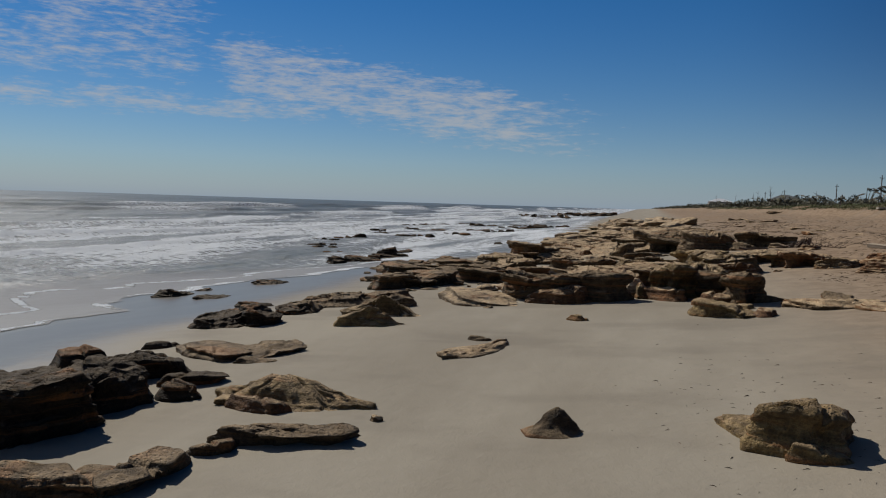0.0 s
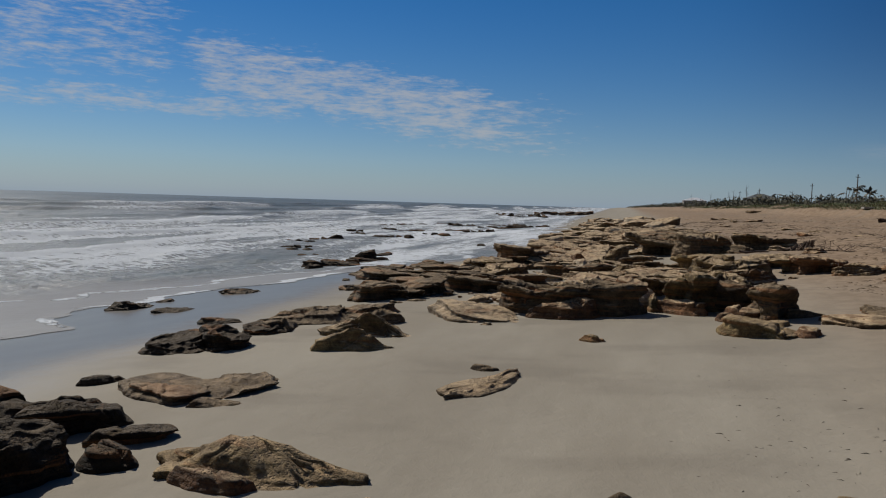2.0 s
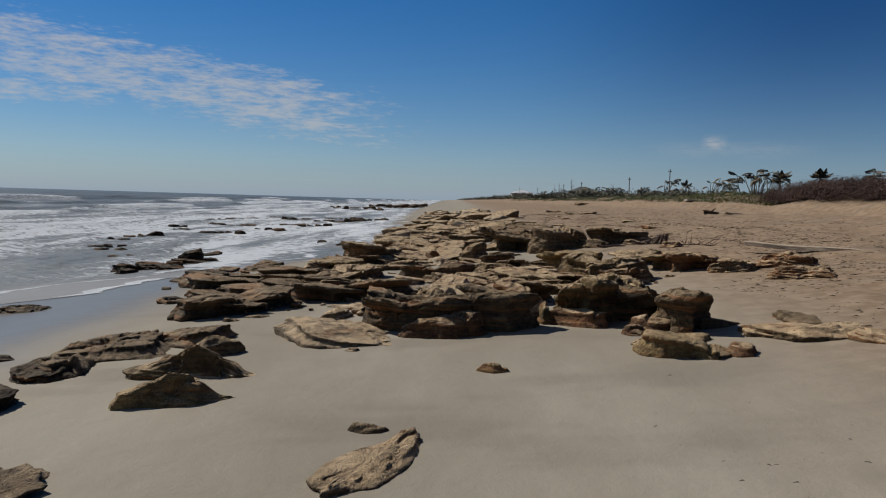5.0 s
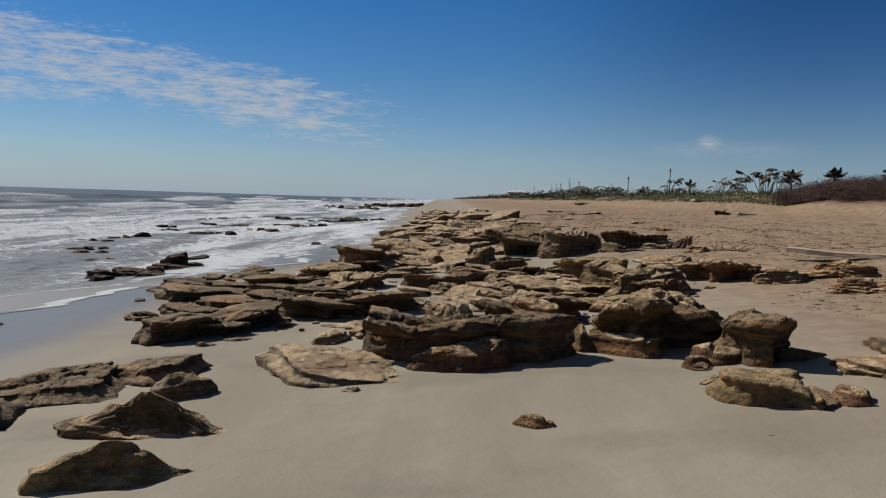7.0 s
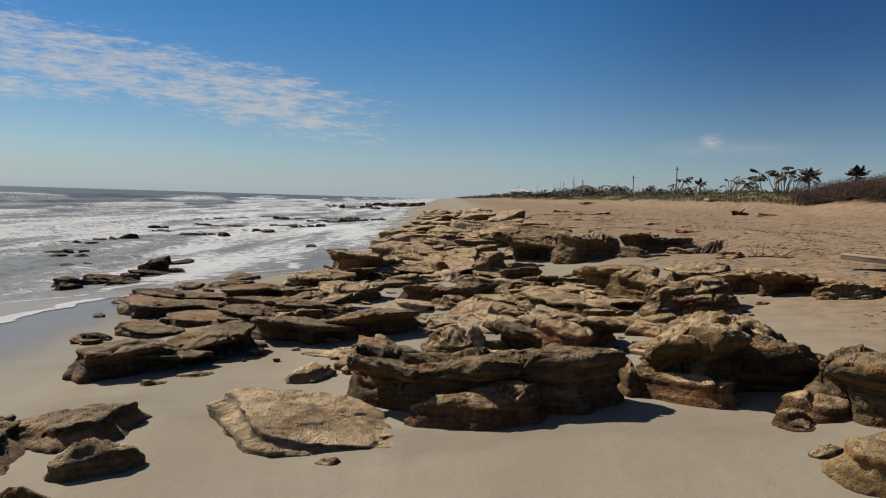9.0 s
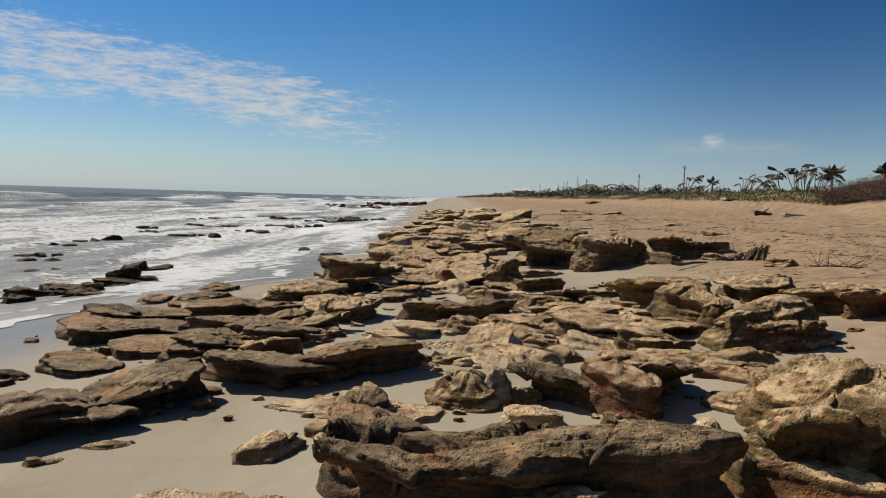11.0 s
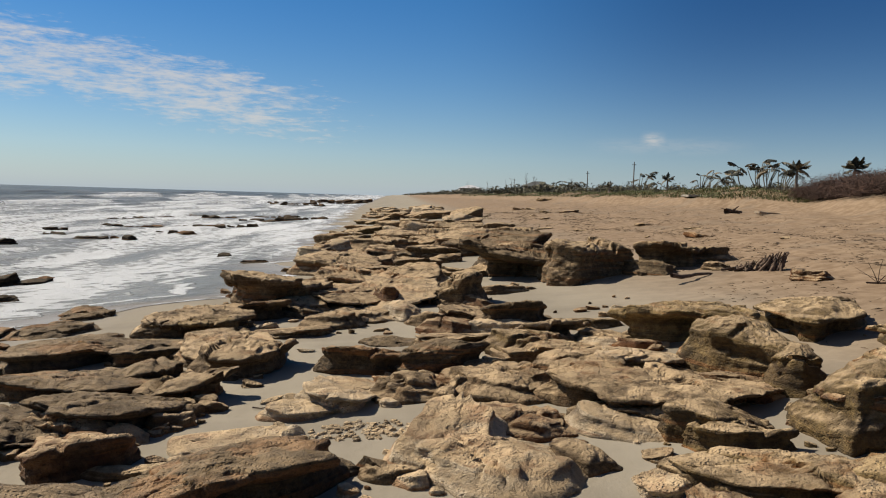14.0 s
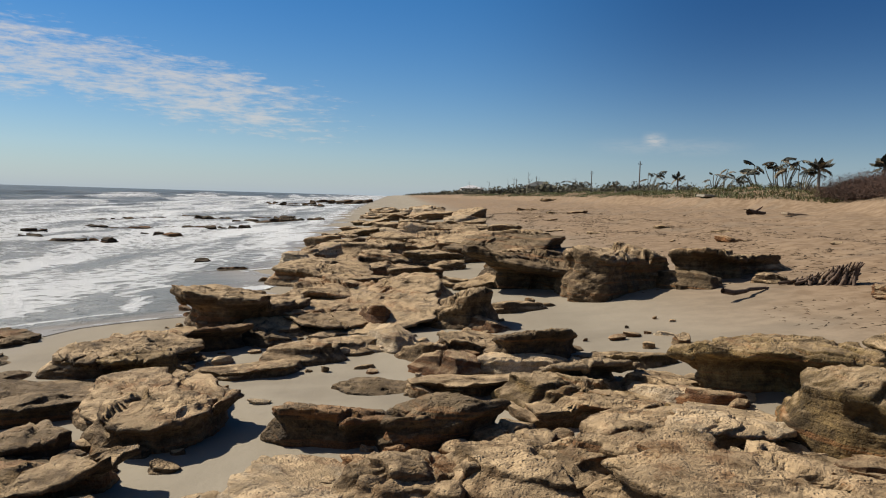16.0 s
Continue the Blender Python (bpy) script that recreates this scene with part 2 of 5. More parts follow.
def plain(name, a, b, scale=6.0, rough=0.8, stretch=(1, 1, 1), island=False, bump=0.4):
    m, n = material(name)
    p = n.stretch(n.add("ShaderNodeTexCoord").outputs["Object"], *stretch)
    f = n.noise(p, scale, 5.0, 0.65)
    c = n.mix(n.ramp(f, 0.33, 0.67), a, b)
    if island:
        r = n.add("ShaderNodeNewGeometry").outputs["Random Per Island"]
        c = n.mix(r, c, tuple(v * 0.45 for v in a))
    finish(n, c, rough, f, bump, 0.02)
    return m


sand_mat, sea_mat = sand_material(), sea_material()
grass_mat = plain("dune grass", (0.085, 0.12, 0.028), (0.21, 0.19, 0.075), 0.22, 0.7, island=True)
leaf_mat = plain("sea grape leaves", (0.075, 0.075, 0.036), (0.15, 0.13, 0.075), 0.4, 0.8, island=True)
dead_mat = plain("dead brush", (0.050, 0.024, 0.014), (0.10, 0.046, 0.026), 0.7, 0.9, island=True)
stem_mat = plain("pale palm stalk", (0.085, 0.075, 0.045), (0.17, 0.15, 0.095), 4.0, 0.7, (1, 1, 5))
frond_mat = plain("palm frond", (0.05, 0.055, 0.035), (0.13, 0.12, 0.085), 3.0, 0.6, island=True)
dryfrond_mat = plain("dry palm frond", (0.26, 0.20, 0.12), (0.40, 0.33, 0.22), 3.0, 0.7, island=True)
trunk_mat = plain("palm trunk", (0.14, 0.11, 0.08), (0.26, 0.21, 0.16), 8.0, 0.9, (1, 1, 4))
wood_mat = plain("bleached driftwood", (0.27, 0.20, 0.13), (0.46, 0.37, 0.26), 3.0, 0.85, (1, 8, 8))
darkwood_mat = plain("dark waterlogged wood", (0.06, 0.04, 0.028), (0.14, 0.09, 0.06), 5.0, 0.9, (1, 6, 6))
pole_mat = plain("weathered utility pole", (0.09, 0.075, 0.06), (0.16, 0.135, 0.11), 3.0, 0.9, (4, 4, 0.5))
weed_mat = plain("dry seaweed", (0.045, 0.03, 0.018), (0.15, 0.09, 0.05), 12.0, 0.95, island=True)
wall_mat = plain("painted house wall", (0.28, 0.26, 0.23), (0.36, 0.34, 0.30), 1.0, 0.8)
roof_mat = plain("grey shingle roof", (0.06, 0.065, 0.065), (0.10, 0.105, 0.10), 2.0, 0.8)
whiteroof_mat = plain("white metal roof", (0.5, 0.5, 0.5), (0.6, 0.6, 0.6), 1.0, 0.5)
window_mat = plain("dark window glass", (0.02, 0.025, 0.03), (0.04, 0.045, 0.05), 1.0, 0.1, bump=0.0)
concrete_mat = plain("old concrete", (0.20, 0.18, 0.14), (0.30, 0.27, 0.22), 3.0, 0.9)


# ---- shaping tools ----
TABLE = np.random.RandomState(3).uniform(-1, 1, 65536)


def hash01(i, j, k, seed):
    """A steady random number, -1 to 1, for each lattice corner."""
    n = i.astype(np.int64) * 12289 + j.astype(np.int64) * 40961 + k.astype(np.int64) * 24593 + seed * 7919
    return TABLE[(n ^ (n >> 7)) & 65535]


def vnoise(p, seed=0):
    """Smooth value noise, -1 to 1, at the rows of p."""
    q = np.floor(p)
    f = p - q
    f = f * f * (3 - 2 * f)
    q = q.astype(np.int64)
    n0 = q[:, 0] * 12289 + q[:, 1] * 40961 + q[:, 2] * 24593 + seed * 7919
    fx, fy, fz = f[:, 0], f[:, 1], f[:, 2]
    planes = []
    for c in (0, 24593):
        rows = []
        for b in (0, 40961):
            n1, n2 = n0 + (b + c), n0 + (b + c + 12289)
            v1, v2 = TABLE[(n1 ^ (n1 >> 7)) & 65535], TABLE[(n2 ^ (n2 >> 7)) & 65535]
            rows.append(v1 + (v2 - v1) * fx)
        planes.append(rows[0] + (rows[1] - rows[0]) * fy)
    return planes[0] + (planes[1] - planes[0]) * fz


def fbm(p, octaves=4, seed=0, gain=0.5):
    total, amp = 0, 1.0
    for o in range(octaves):
        total = total + amp * vnoise(p * 2.0 ** o, seed + o * 7)
        amp *= gain
    return total


def smooth(x, lo, hi):
    t = np.clip((x - lo) / (hi - lo), 0, 1)
    return t * t * (3 - 2 * t)


def sheet(xs, ys):
    """Vertices and quads of a grid in the plan."""
    gx, gy = np.meshgrid(xs, ys)
    nx, ny = len(xs), len(ys)
    a = (np.arange(ny - 1)[:, None] * nx + np.arange(nx - 1)[None]).ravel()
    return gx.ravel(), gy.ravel(), np.stack([a, a + 1, a + nx + 1, a + nx], 1)


def mesh_from(name, verts, faces, mat, shade=True):
    me = bpy.data.meshes.new(name)
    n, k = len(faces), faces.shape[1]
    me.vertices.add(len(verts))
    me.vertices.foreach_set("co", np.asarray(verts, np.float32).ravel())
    me.loops.add(n * k)
    me.loops.foreach_set("vertex_index", faces.astype(np.int32).ravel())
    me.polygons.add(n)
    me.polygons.foreach_set("loop_start", np.arange(0, n * k, k, dtype=np.int32))
    me.polygons.foreach_set("use_smooth", np.full(n, shade))
    me.update(calc_edges=True)
    me.materials.append(mat)
    return me


def attribute(me, name, values):
    me.attributes.new(name, "FLOAT", "POINT").data.foreach_set("value", np.asarray(values, np.float32))


# ---- the shore: x runs inland, y along the beach ----
PROFILE_X = (-3500, -400, -60, -30, -15, -7.4, -5, -1, 2, 6, 12, 16, 20, 21.4, 22.6, 26, 34, 60, 400, 3500)
PROFILE_Z = (-60, -12, -4, -1.9, -0.75, -0.15, -0.05, 0.13, 0.35, 0.9, 1.65, 1.95, 2.35, 2.55, 3.3, 3.75, 4.1, 4.6, 4.5, 4.5)


def lip_shift(y):
    """How far the dune's foot wanders inland along the beach."""
    y = np.asarray(y, float)
    return 1.3 * np.sin(y * 0.11 + 0.6) + 0.7 * np.sin(y * 0.31) - 1.0 * smooth(y, 62, 70) + 1.2 * smooth(y, 74, 84)


def ground_z(x, y):
    x, y = np.asarray(x, float), np.asarray(y, float)
    xs = x - lip_shift(y) * smooth(x, 14, 20) * (1 - smooth(x, 40, 80))
    z = sum(np.interp(xs + o, PROFILE_X, PROFILE_Z) for o in (-0.6, -0.3, 0, 0.3, 0.6)) / 5
    p = np.stack([x * 0.45, y * 0.22, 0 * x], -1).reshape(-1, 3)
    bumps = fbm(p, 3, 11).reshape(x.shape)
    dry = smooth(x, 2, 16)
    rough = fbm(np.stack([x * 1.1, y * 0.6, 0 * x], -1).reshape(-1, 3), 3, 23).reshape(x.shape)
    return z + 0.035 * bumps * (0.5 + dry) + 0.085 * dry * rough + 0.5 * smooth(x, 22, 27) * (1 - smooth(x, 100, 300)) * bumps * 0.4


def shore_x(y):
    """The swash's edge."""
    y = np.asarray(y, float)
    e = np.interp(y, (-3000, 0, 13, 20, 28, 33, 36.8, 39, 48, 73, 130, 215, 4500), (-14, -14, -14.3, -15, -14.6, -11.2, -7.8, -6.2, -5.3, -6.6, -8.6, -10.0, -12))
    return e + 0.9 * np.sin(y * 0.47 + 0.8) + 0.5 * np.sin(y * 1.13 + 1) + 0.28 * np.sin(y * 2.3) + 0.12 * np.sin(y * 5.1 + 2)


def spaced(*spans):
    return np.unique(np.concatenate([np.linspace(a, b, n) for a, b, n in spans]))


def build_ground():
    xs = spaced((-3500, -400, 12), (-400, -60, 14), (-60, -15, 40), (-15, 13, 200), (13, 34, 70), (34, 100, 30), (100, 3500, 20))
    ys = spaced((-3000, -100, 14), (-100, -4, 20), (-4, 46, 300), (46, 140, 150), (140, 500, 80), (500, 4600, 40))
    x, y, f = sheet(xs, ys)
    z = ground_z(x, y)
    me = mesh_from("ground", np.stack([x, y, z], 1), f, sand_mat)
    edge = shore_x(y)
    attribute(me, "damp", 1 - smooth(x + 0.6 * vnoise(np.stack([x * 0.3, y * 0.3, 0 * x], 1), 2), -12.5, -5.5))
    attribute(me, "inland", smooth(x - 0.02 * (y - 20), 0.2, 7.5))
    tagged(new("ground", me), "beach of grey and golden sand rising to a dune", "beach", kind="structure")


SEA = -0.85


def build_sea():
    us = spaced((0, 4, 36), (4, 60, 260), (60, 160, 160), (160, 600, 90), (600, 3400, 40))
    ys = spaced((-1500, -60, 20), (-60, 0, 60), (0, 110, 330), (110, 300, 190), (300, 1000, 100), (1000, 4600, 50))
    u, y, f = sheet(us, ys)
    x = shore_x(y) * np.exp(-u / 30) + (1 - np.exp(-u / 30)) * -14.0 - u
    p = np.stack([x, y, 0 * x], 1)
    wob = 5.0 * vnoise(p * (0.008, 0.02, 1), 3) + 2.0 * vnoise(p * (0.02, 0.07, 1), 4)
    q = -x + wob
    z, foam = np.full(len(x), SEA), np.zeros(len(x))
    for at, amp, width, brk in ((24, 0.14, 1.4, 1), (32, 0.22, 1.8, 1), (43, 0.36, 2.2, 1), (57, 0.6, 2.6, 1), (76, 0.85, 3.0, 1), (101, 1.3, 3.4, 0.95),
                                (134, 1.5, 4.0, 0.85), (176, 1.4, 5, 0.55), (228, 0.8, 8, 0.1), (290, 0.8, 10, 0.1), (365, 0.8, 12, 0.06), (455, 0.8, 14, 0.05)):
        g = q - at + 4 * vnoise(p * (0, 0.03, 1), int(at))
        here = np.clip(0.62 + 0.75 * vnoise(p * (0.004, 0.022, 1), int(at) + 50), 0.05, 1.2)
        front = np.where(g < 0, np.exp(-(g / (0.45 * width)) ** 2), np.exp(-(g / (1.5 * width)) ** 2))
        z += amp * here * front
        foam = np.maximum(foam, brk * smooth(here, 0.35, 0.8) * np.where(g < 0, np.exp(np.minimum(g, 0) / (2.2 * width)), np.exp(-np.maximum(g, 0) / (0.8 * width))))
    far = smooth(u, 12, 70)
    z += far * (0.14 * fbm(p * (0.25, 0.1, 1), 4, 61) + 0.2 * smooth(u, 60, 200) * fbm(p * (0.05, 0.02, 1), 3, 71))
    z += 0.07 * smooth(u, 1, 10) * fbm(p * (1.1, 0.45, 1), 4, 81)
    calm = 1 - smooth(y, 27, 38)
    base = 0.68 * smooth(u, 0.1 + 1.7 * calm, 1.0 + 7.0 * calm) * (1 - 0.35 * smooth(u, 30, 70)) * (1 - smooth(u, 80, 160)) + 0.12 * (1 - smooth(u, 120, 300))
    base = base * (1 - 0.22 * calm) * (0.92 + 0.28 * fbm(p * (0.4, 0.07, 1), 4, 91))
    rim = np.exp(-((u - 0.3) / (0.42 + 0.24 * vnoise(p * (0, 0.9, 1), 6))) ** 2) * (0.72 + 0.5 * vnoise(p * (0, 0.6, 1), 7)) + 0.34 * smooth(u, 0.3, 2.0) + 0.45 * np.exp(-((u - 3.2 - vnoise(p * (0, .3, 1), 5)) / 0.3) ** 2)
    foam = np.clip(np.maximum(np.maximum(1.08 * foam, base), 1.15 * rim), 0, 1.15)
    g0 = ground_z(x, y) + 0.012 + 0.03 * smooth(u, 0, 3)
    z = np.where(z > g0, z, g0)
    me = mesh_from("water", np.stack([x, y, z], 1), f[:, ::-1], sea_mat)
    attribute(me, "foam", foam)
    attribute(me, "shallow", 1 - smooth(u, 0.4 + 2.6 * calm, 2.2 + 7.8 * calm))
    tagged(new("water", me), "grey-blue surf with white foam running onto sand", "sea", kind="structure")


build_ground()
build_sea()


def cube_sphere(n):
    """Directions on a sphere in six gridded faces, with seams welded."""
    s = np.tan(np.linspace(-math.pi / 4, math.pi / 4, n + 1))
    a, b = np.meshgrid(s, s)
    a, b, one = a.ravel(), b.ravel(), np.ones((n + 1) ** 2)
    pts = np.concatenate([np.stack(v, 1) for v in ((one, a, b), (-one, -a, b), (-a, one, b), (a, -one, b), (a, b, one), (a, -b, -one))])
    k = (np.arange(n)[:, None] * (n + 1) + np.arange(n)[None]).ravel()
    quad = np.stack([k, k + 1, k + n + 2, k + n + 1], 1)
    faces = np.concatenate([quad + i * (n + 1) ** 2 for i in range(6)])
    key = np.round(pts * 1e5).astype(np.int64)
    _, first, back = np.unique(key, axis=0, return_index=True, return_inverse=True)
    pts = pts[first]
    return pts / np.linalg.norm(pts, axis=1)[:, None], back.ravel()[faces]


SPHERES = {n: cube_sphere(n) for n in (8, 12, 18, 26, 38)}
rocks_made = []


def rock(x, y, length, depth, height, turn, mat, cut=0.0, square=2.8, tip=0.0, strata=1.0, n=0, heap=None, lift=0.0, roll=0.0):
    """A broken block of bedded shell stone, sunk in the sand: length along turn, undercut by cut, with ledges by strata."""
    seed = len(rocks_made) * 13 + 5
    pick = random.Random(seed)
    size = math.sqrt(length * depth)
    n = n or (38 if size > 1.1 and y < 33 else 26 if size > 0.55 and y < 42 else 18 if size > 0.25 else 12)
    d, faces = SPHERES[n]
    p = max(square, 0.5) + 1.0
    s = d * ((np.abs(d) ** p).sum(1) ** (-1 / p))[:, None]
    tilt = 0.12 if lift or square >= 3.3 else 0.3 if square >= 2.9 else 0.55      # slabs keep flat tops
    # broken faces: planes that trim the sides and the top
    for k in range(9):
        a = 2 * math.pi * (k + pick.uniform(-0.4, 0.4)) / 9
        nz = pick.uniform(-0.25, 0.3)
        nn = np.array((math.cos(a), math.sin(a), nz)) / math.sqrt(1 + nz * nz)
        over = s @ nn - pick.uniform(0.70, 1.02)
        s = s - np.maximum(over, 0)[:, None] * nn * 0.92
    for k in range(3):
        nn = np.array((pick.uniform(-tilt, tilt), pick.uniform(-tilt, tilt), 1.0))
        nn /= np.linalg.norm(nn)
        over = s @ nn - pick.uniform(0.66 if tilt > 0.3 else 0.84, 0.98)
        s = s - np.maximum(over, 0)[:, None] * nn * 0.92
    up = s[:, 2]
    a = np.arctan2(s[:, 1], s[:, 0])
    ring = np.stack([np.cos(a), np.sin(a), 0 * a + seed * 0.37], 1)
    spread = 1.10 + 0.10 * vnoise(ring * 1.4, seed) + 0.09 * vnoise(ring * 3.3, seed + 1) + 0.05 * vnoise(ring * 8, seed + 2)
    hh = up * height
    # bedding: each layer stands in or out by its own measure
    lay = hh / (0.07 + 0.06 * pick.random()) + 0.5 * vnoise(s * 1.3, seed + 3) + pick.random()
    li, lf = np.floor(lay), lay - np.floor(lay)
    z0 = np.zeros_like(li)
    step = hash01(li, z0, z0, seed) * (1 - smooth(lf, 0.75, 1)) + hash01(li + 1, z0, z0, seed) * smooth(lf, 0.75, 1)
    groove = -np.exp(-((lf - 0.87) / 0.12) ** 2)
    side = smooth(np.hypot(s[:, 0], s[:, 1]), 0.4, 0.8)
    ledge = 0.075 * strata * (step + 0.9 * groove) * min(1.0, 0.5 / max(size, 0.3) + 0.35) * side
    skirt = (0.22 - min(cut, 0.22)) * (1 - smooth(up, -0.1, 0.45)) if not lift else 0.0        # sand-lapped foot
    hollow = cut * (1 - smooth(up, 0.15, 0.72)) * (0.8 + 0.5 * vnoise(ring * 1.8, seed + 9))
    k = spread * (1 + ledge + skirt) * (1 - hollow)
    px, py = s[:, 0] * k * length / 2, s[:, 1] * k * depth / 2
    pz = np.where(up > 0, hh, up * (0.04 if lift else 0.12 + 0.25 * height))
    m = np.stack([px, py, pz], 1)
    w3 = m + seed * 3.7
    crown = smooth(up, 0.2, 0.9)
    amp = 0.05 * min(size, 1.3) ** 0.7
    pz = pz + crown * height * (0.16 * vnoise(w3 * (1.8 / max(size, 0.3)), seed + 4) + 0.04)
    if n >= 18:
        lump = fbm(w3 * (2.6, 2.6, 5.0), 5, seed + 6, 0.6)
        crag = fbm(w3 * (2.6, 2.6, 5.0) + 31, 5, seed + 7, 0.6)
        ridge = 0.35 - np.abs(fbm(w3 * (3.2, 3.2, 10), 4, seed + 12, 0.6))
        # shallow solution hollows in the tops
        pan = np.minimum(0, vnoise(w3 * 4.2, seed + 15) + 0.25) * crown * 0.10 * min(1, height * 2)
        bulge = np.stack([lump * amp, crag * amp, 0.5 * (lump - crag) * amp + crown * (ridge * 0.05 * min(1, size) + pan)], 1)
    else:
        bulge = np.stack([vnoise(w3 * 3, seed + 6), vnoise(w3 * 3 + 31, seed + 7), 0.6 * vnoise(w3 * 5 + 57, seed + 8)], 1) * amp
    m = np.stack([px, py, pz], 1) + bulge
    t = math.radians(tip)
    if t:
        m = np.stack([m[:, 0] * math.cos(t) + m[:, 2] * math.sin(t), m[:, 1], m[:, 2] * math.cos(t) - m[:, 0] * math.sin(t)], 1)
    near = max(float(ground_z(np.array([x]), np.array([y]))[0]), SEA - 0.05) + lift
    rocks_made.append(1)
    if heap is not None:
        c, q = math.cos(math.radians(turn)), math.sin(math.radians(turn))
        heap.append((np.stack([x + m[:, 0] * c - m[:, 1] * q, y + m[:, 0] * q + m[:, 1] * c, near + m[:, 2]], 1), faces, mat))
        return None
    ob = new("rock", mesh_from("rock", m, faces, mat))
    ob.matrix_world = pose(x, y, near, roll + pick.gauss(0, 4 if size < 0.9 else 1.5), pick.gauss(0, 4 if size < 0.9 else 1.5), turn)
    tagged(ob, KIND[mat.name], "rock", "shell-stone rocks of the beach")
    return ob


BEDS = []


def ledge(x, y, length, depth, height, turn, mat, cut=0.0, dome=0.3, tip=0.0, roll=0.0, rough=1.0, strata=1.0):
    """A bed of shell stone that crops out of the sand: an angular outline, stepped layers, an undercut seaward face and a worn top."""
    seed = int(abs(x) * 997 + y * 1013) % 50000
    pick = random.Random(seed)
    size = math.sqrt(length * depth)
    fine = 0.04 if y < 34 else 0.065 if y < 42 else 0.1
    na = int(min(max(2.6 * (length + depth) / fine, 28), 170))
    nw = int(min(max(height / (0.018 if y < 34 else 0.03), 10), 30))
    nt = int(min(max(0.5 * min(length, depth) / fine, 6), 22))
    th = np.linspace(0, 2 * math.pi, na, endpoint=False)
    c, s = np.cos(th), np.sin(th)
    p = pick.uniform(2.2, 5.0)
    dip_x, dip_y = pick.gauss(0, 0.13), pick.gauss(0.05, 0.12)            # beds lie askew
    r = (np.abs(c) ** p + np.abs(s) ** p) ** (-1 / p)
    for k in range(7):                                  # broken sides
        a = 2 * math.pi * (k + pick.uniform(-0.5, 0.5)) / 7
        r = np.minimum(r, pick.uniform(0.72, 1.06) / np.maximum(np.cos(th - a), 0.05))
    ox, oy = c * r * length * 0.58, s * r * depth * 0.58
    ox = ox + pick.uniform(-0.35, 0.35) * oy
    rim = np.stack([ox * 1.6, oy * 1.6, 0 * ox + seed * 0.31], 1)
    k = 1.06 + 0.24 * vnoise(rim * min(1.0, 0.9 / max(size, 0.3)), seed) + (0.16 * vnoise(rim * 1.7, seed + 1) + 0.09 * vnoise(rim * 4.1, seed + 2)) * min(1.0, 0.8 / max(size, 0.4))
    ox, oy = ox * k, oy * k
    reach = np.maximum(np.hypot(ox, oy), 1e-3)
    front = smooth(-oy / max(depth, 0.1), -0.25, 0.3)      # the face that looks along the shore to the south
    peak = max(0.0, dome - 0.5) * 2                    # domes stand on a low wall
    lipz = height * (1 - 0.3 * dome - 0.5 * peak)
    foot = -0.12 - 0.12 * height
    thick = pick.uniform(0.055, 0.10) * (1 if height > 0.2 else 0.6)
    v = np.linspace(0, 1, nw + 1) ** 0.9
    zz = foot + (lipz - foot) * v
    Z = np.repeat(zz[:, None], na, 1)
    O = np.stack([np.repeat(ox[None], nw + 1, 0).ravel(), np.repeat(oy[None], nw + 1, 0).ravel(), Z.ravel()], 1)
    wob = vnoise(O * (0.9, 0.9, 1.5) + seed, seed + 3)
    lay = (Z.ravel() + dip_x * O[:, 0] + dip_y * O[:, 1]) / thick + 1.3 * wob + pick.random() * 9
    li, lf = np.floor(lay), lay - np.floor(lay)
    zero = np.zeros_like(li)
    own = vnoise(np.stack([O[:, 0] * 2.2, O[:, 1] * 2.2, li * 3.7], 1), seed + 4)
    step = 0.5 * hash01(li, zero, zero, seed) + 0.7 * own
    groove = np.exp(-((lf - 0.9) / 0.1) ** 2)
    inset = strata * (0.034 * step + 0.022 * groove * (0.5 + 0.5 * own)) * min(1.0, 0.45 + size * 0.5)
    up = np.clip(Z.ravel() / max(lipz, 1e-3), 0, 1)
    fr = np.tile(front, nw + 1)
    hang = cut * (0.08 + 0.92 * fr) * (1 - smooth(up, 0.5, 0.86)) * (0.9 + 0.7 * vnoise(np.stack([O[:, 0] * 1.1, O[:, 1] * 1.1, 0 * wob + 5], 1), seed + 5))
    inset = inset + hang * min(depth, length) * 1.1
    inset = inset - (1 - fr * min(1.0, 3 * cut)) * 0.16 * size * (1 - smooth(up, 0.0, 0.75))       # sand-lapped foot
    inset = inset + 0.12 * min(size, height + 0.15) * (0.35 + dome) * smooth(up, 0.8, 1.0) ** 2    # worn lip
    q = np.clip(1 - inset / np.tile(reach, nw + 1), 0.12, 1.4)
    wall = np.stack([O[:, 0] * q, O[:, 1] * q, O[:, 2]], 1)
    last = wall[-na:]
    wide = np.hypot(last[:, 0], last[:, 1])
    even = sum(np.roll(wide, k) for k in range(-(na // 10), na // 10 + 1)) / (2 * (na // 10) + 1)
    even = even / np.maximum(wide, 1e-4)
    tops = []
    for j in range(1, nt + 1):
        f = 1 - j / (nt + 0.6)
        g = last.copy()
        g[:, :2] *= (f * (f + (1 - f) * even))[:, None]              # the notches of the edge fade inwards
        rise = (0.6 * dome + 0.85 * peak) * height * (1 - f ** (2.2 - 1.1 * peak))
        g[:, 2] = lipz + rise
        tops.append(g)
    top = np.concatenate(tops)
    # the top keeps the stepped edges of its beds
    bed = top[:, 2] / (0.6 * thick) + 1.6 * fbm(top * (1.5, 1.5, 0) + seed, 3, seed + 8)
    bl, bf = np.floor(bed), bed - np.floor(bed)
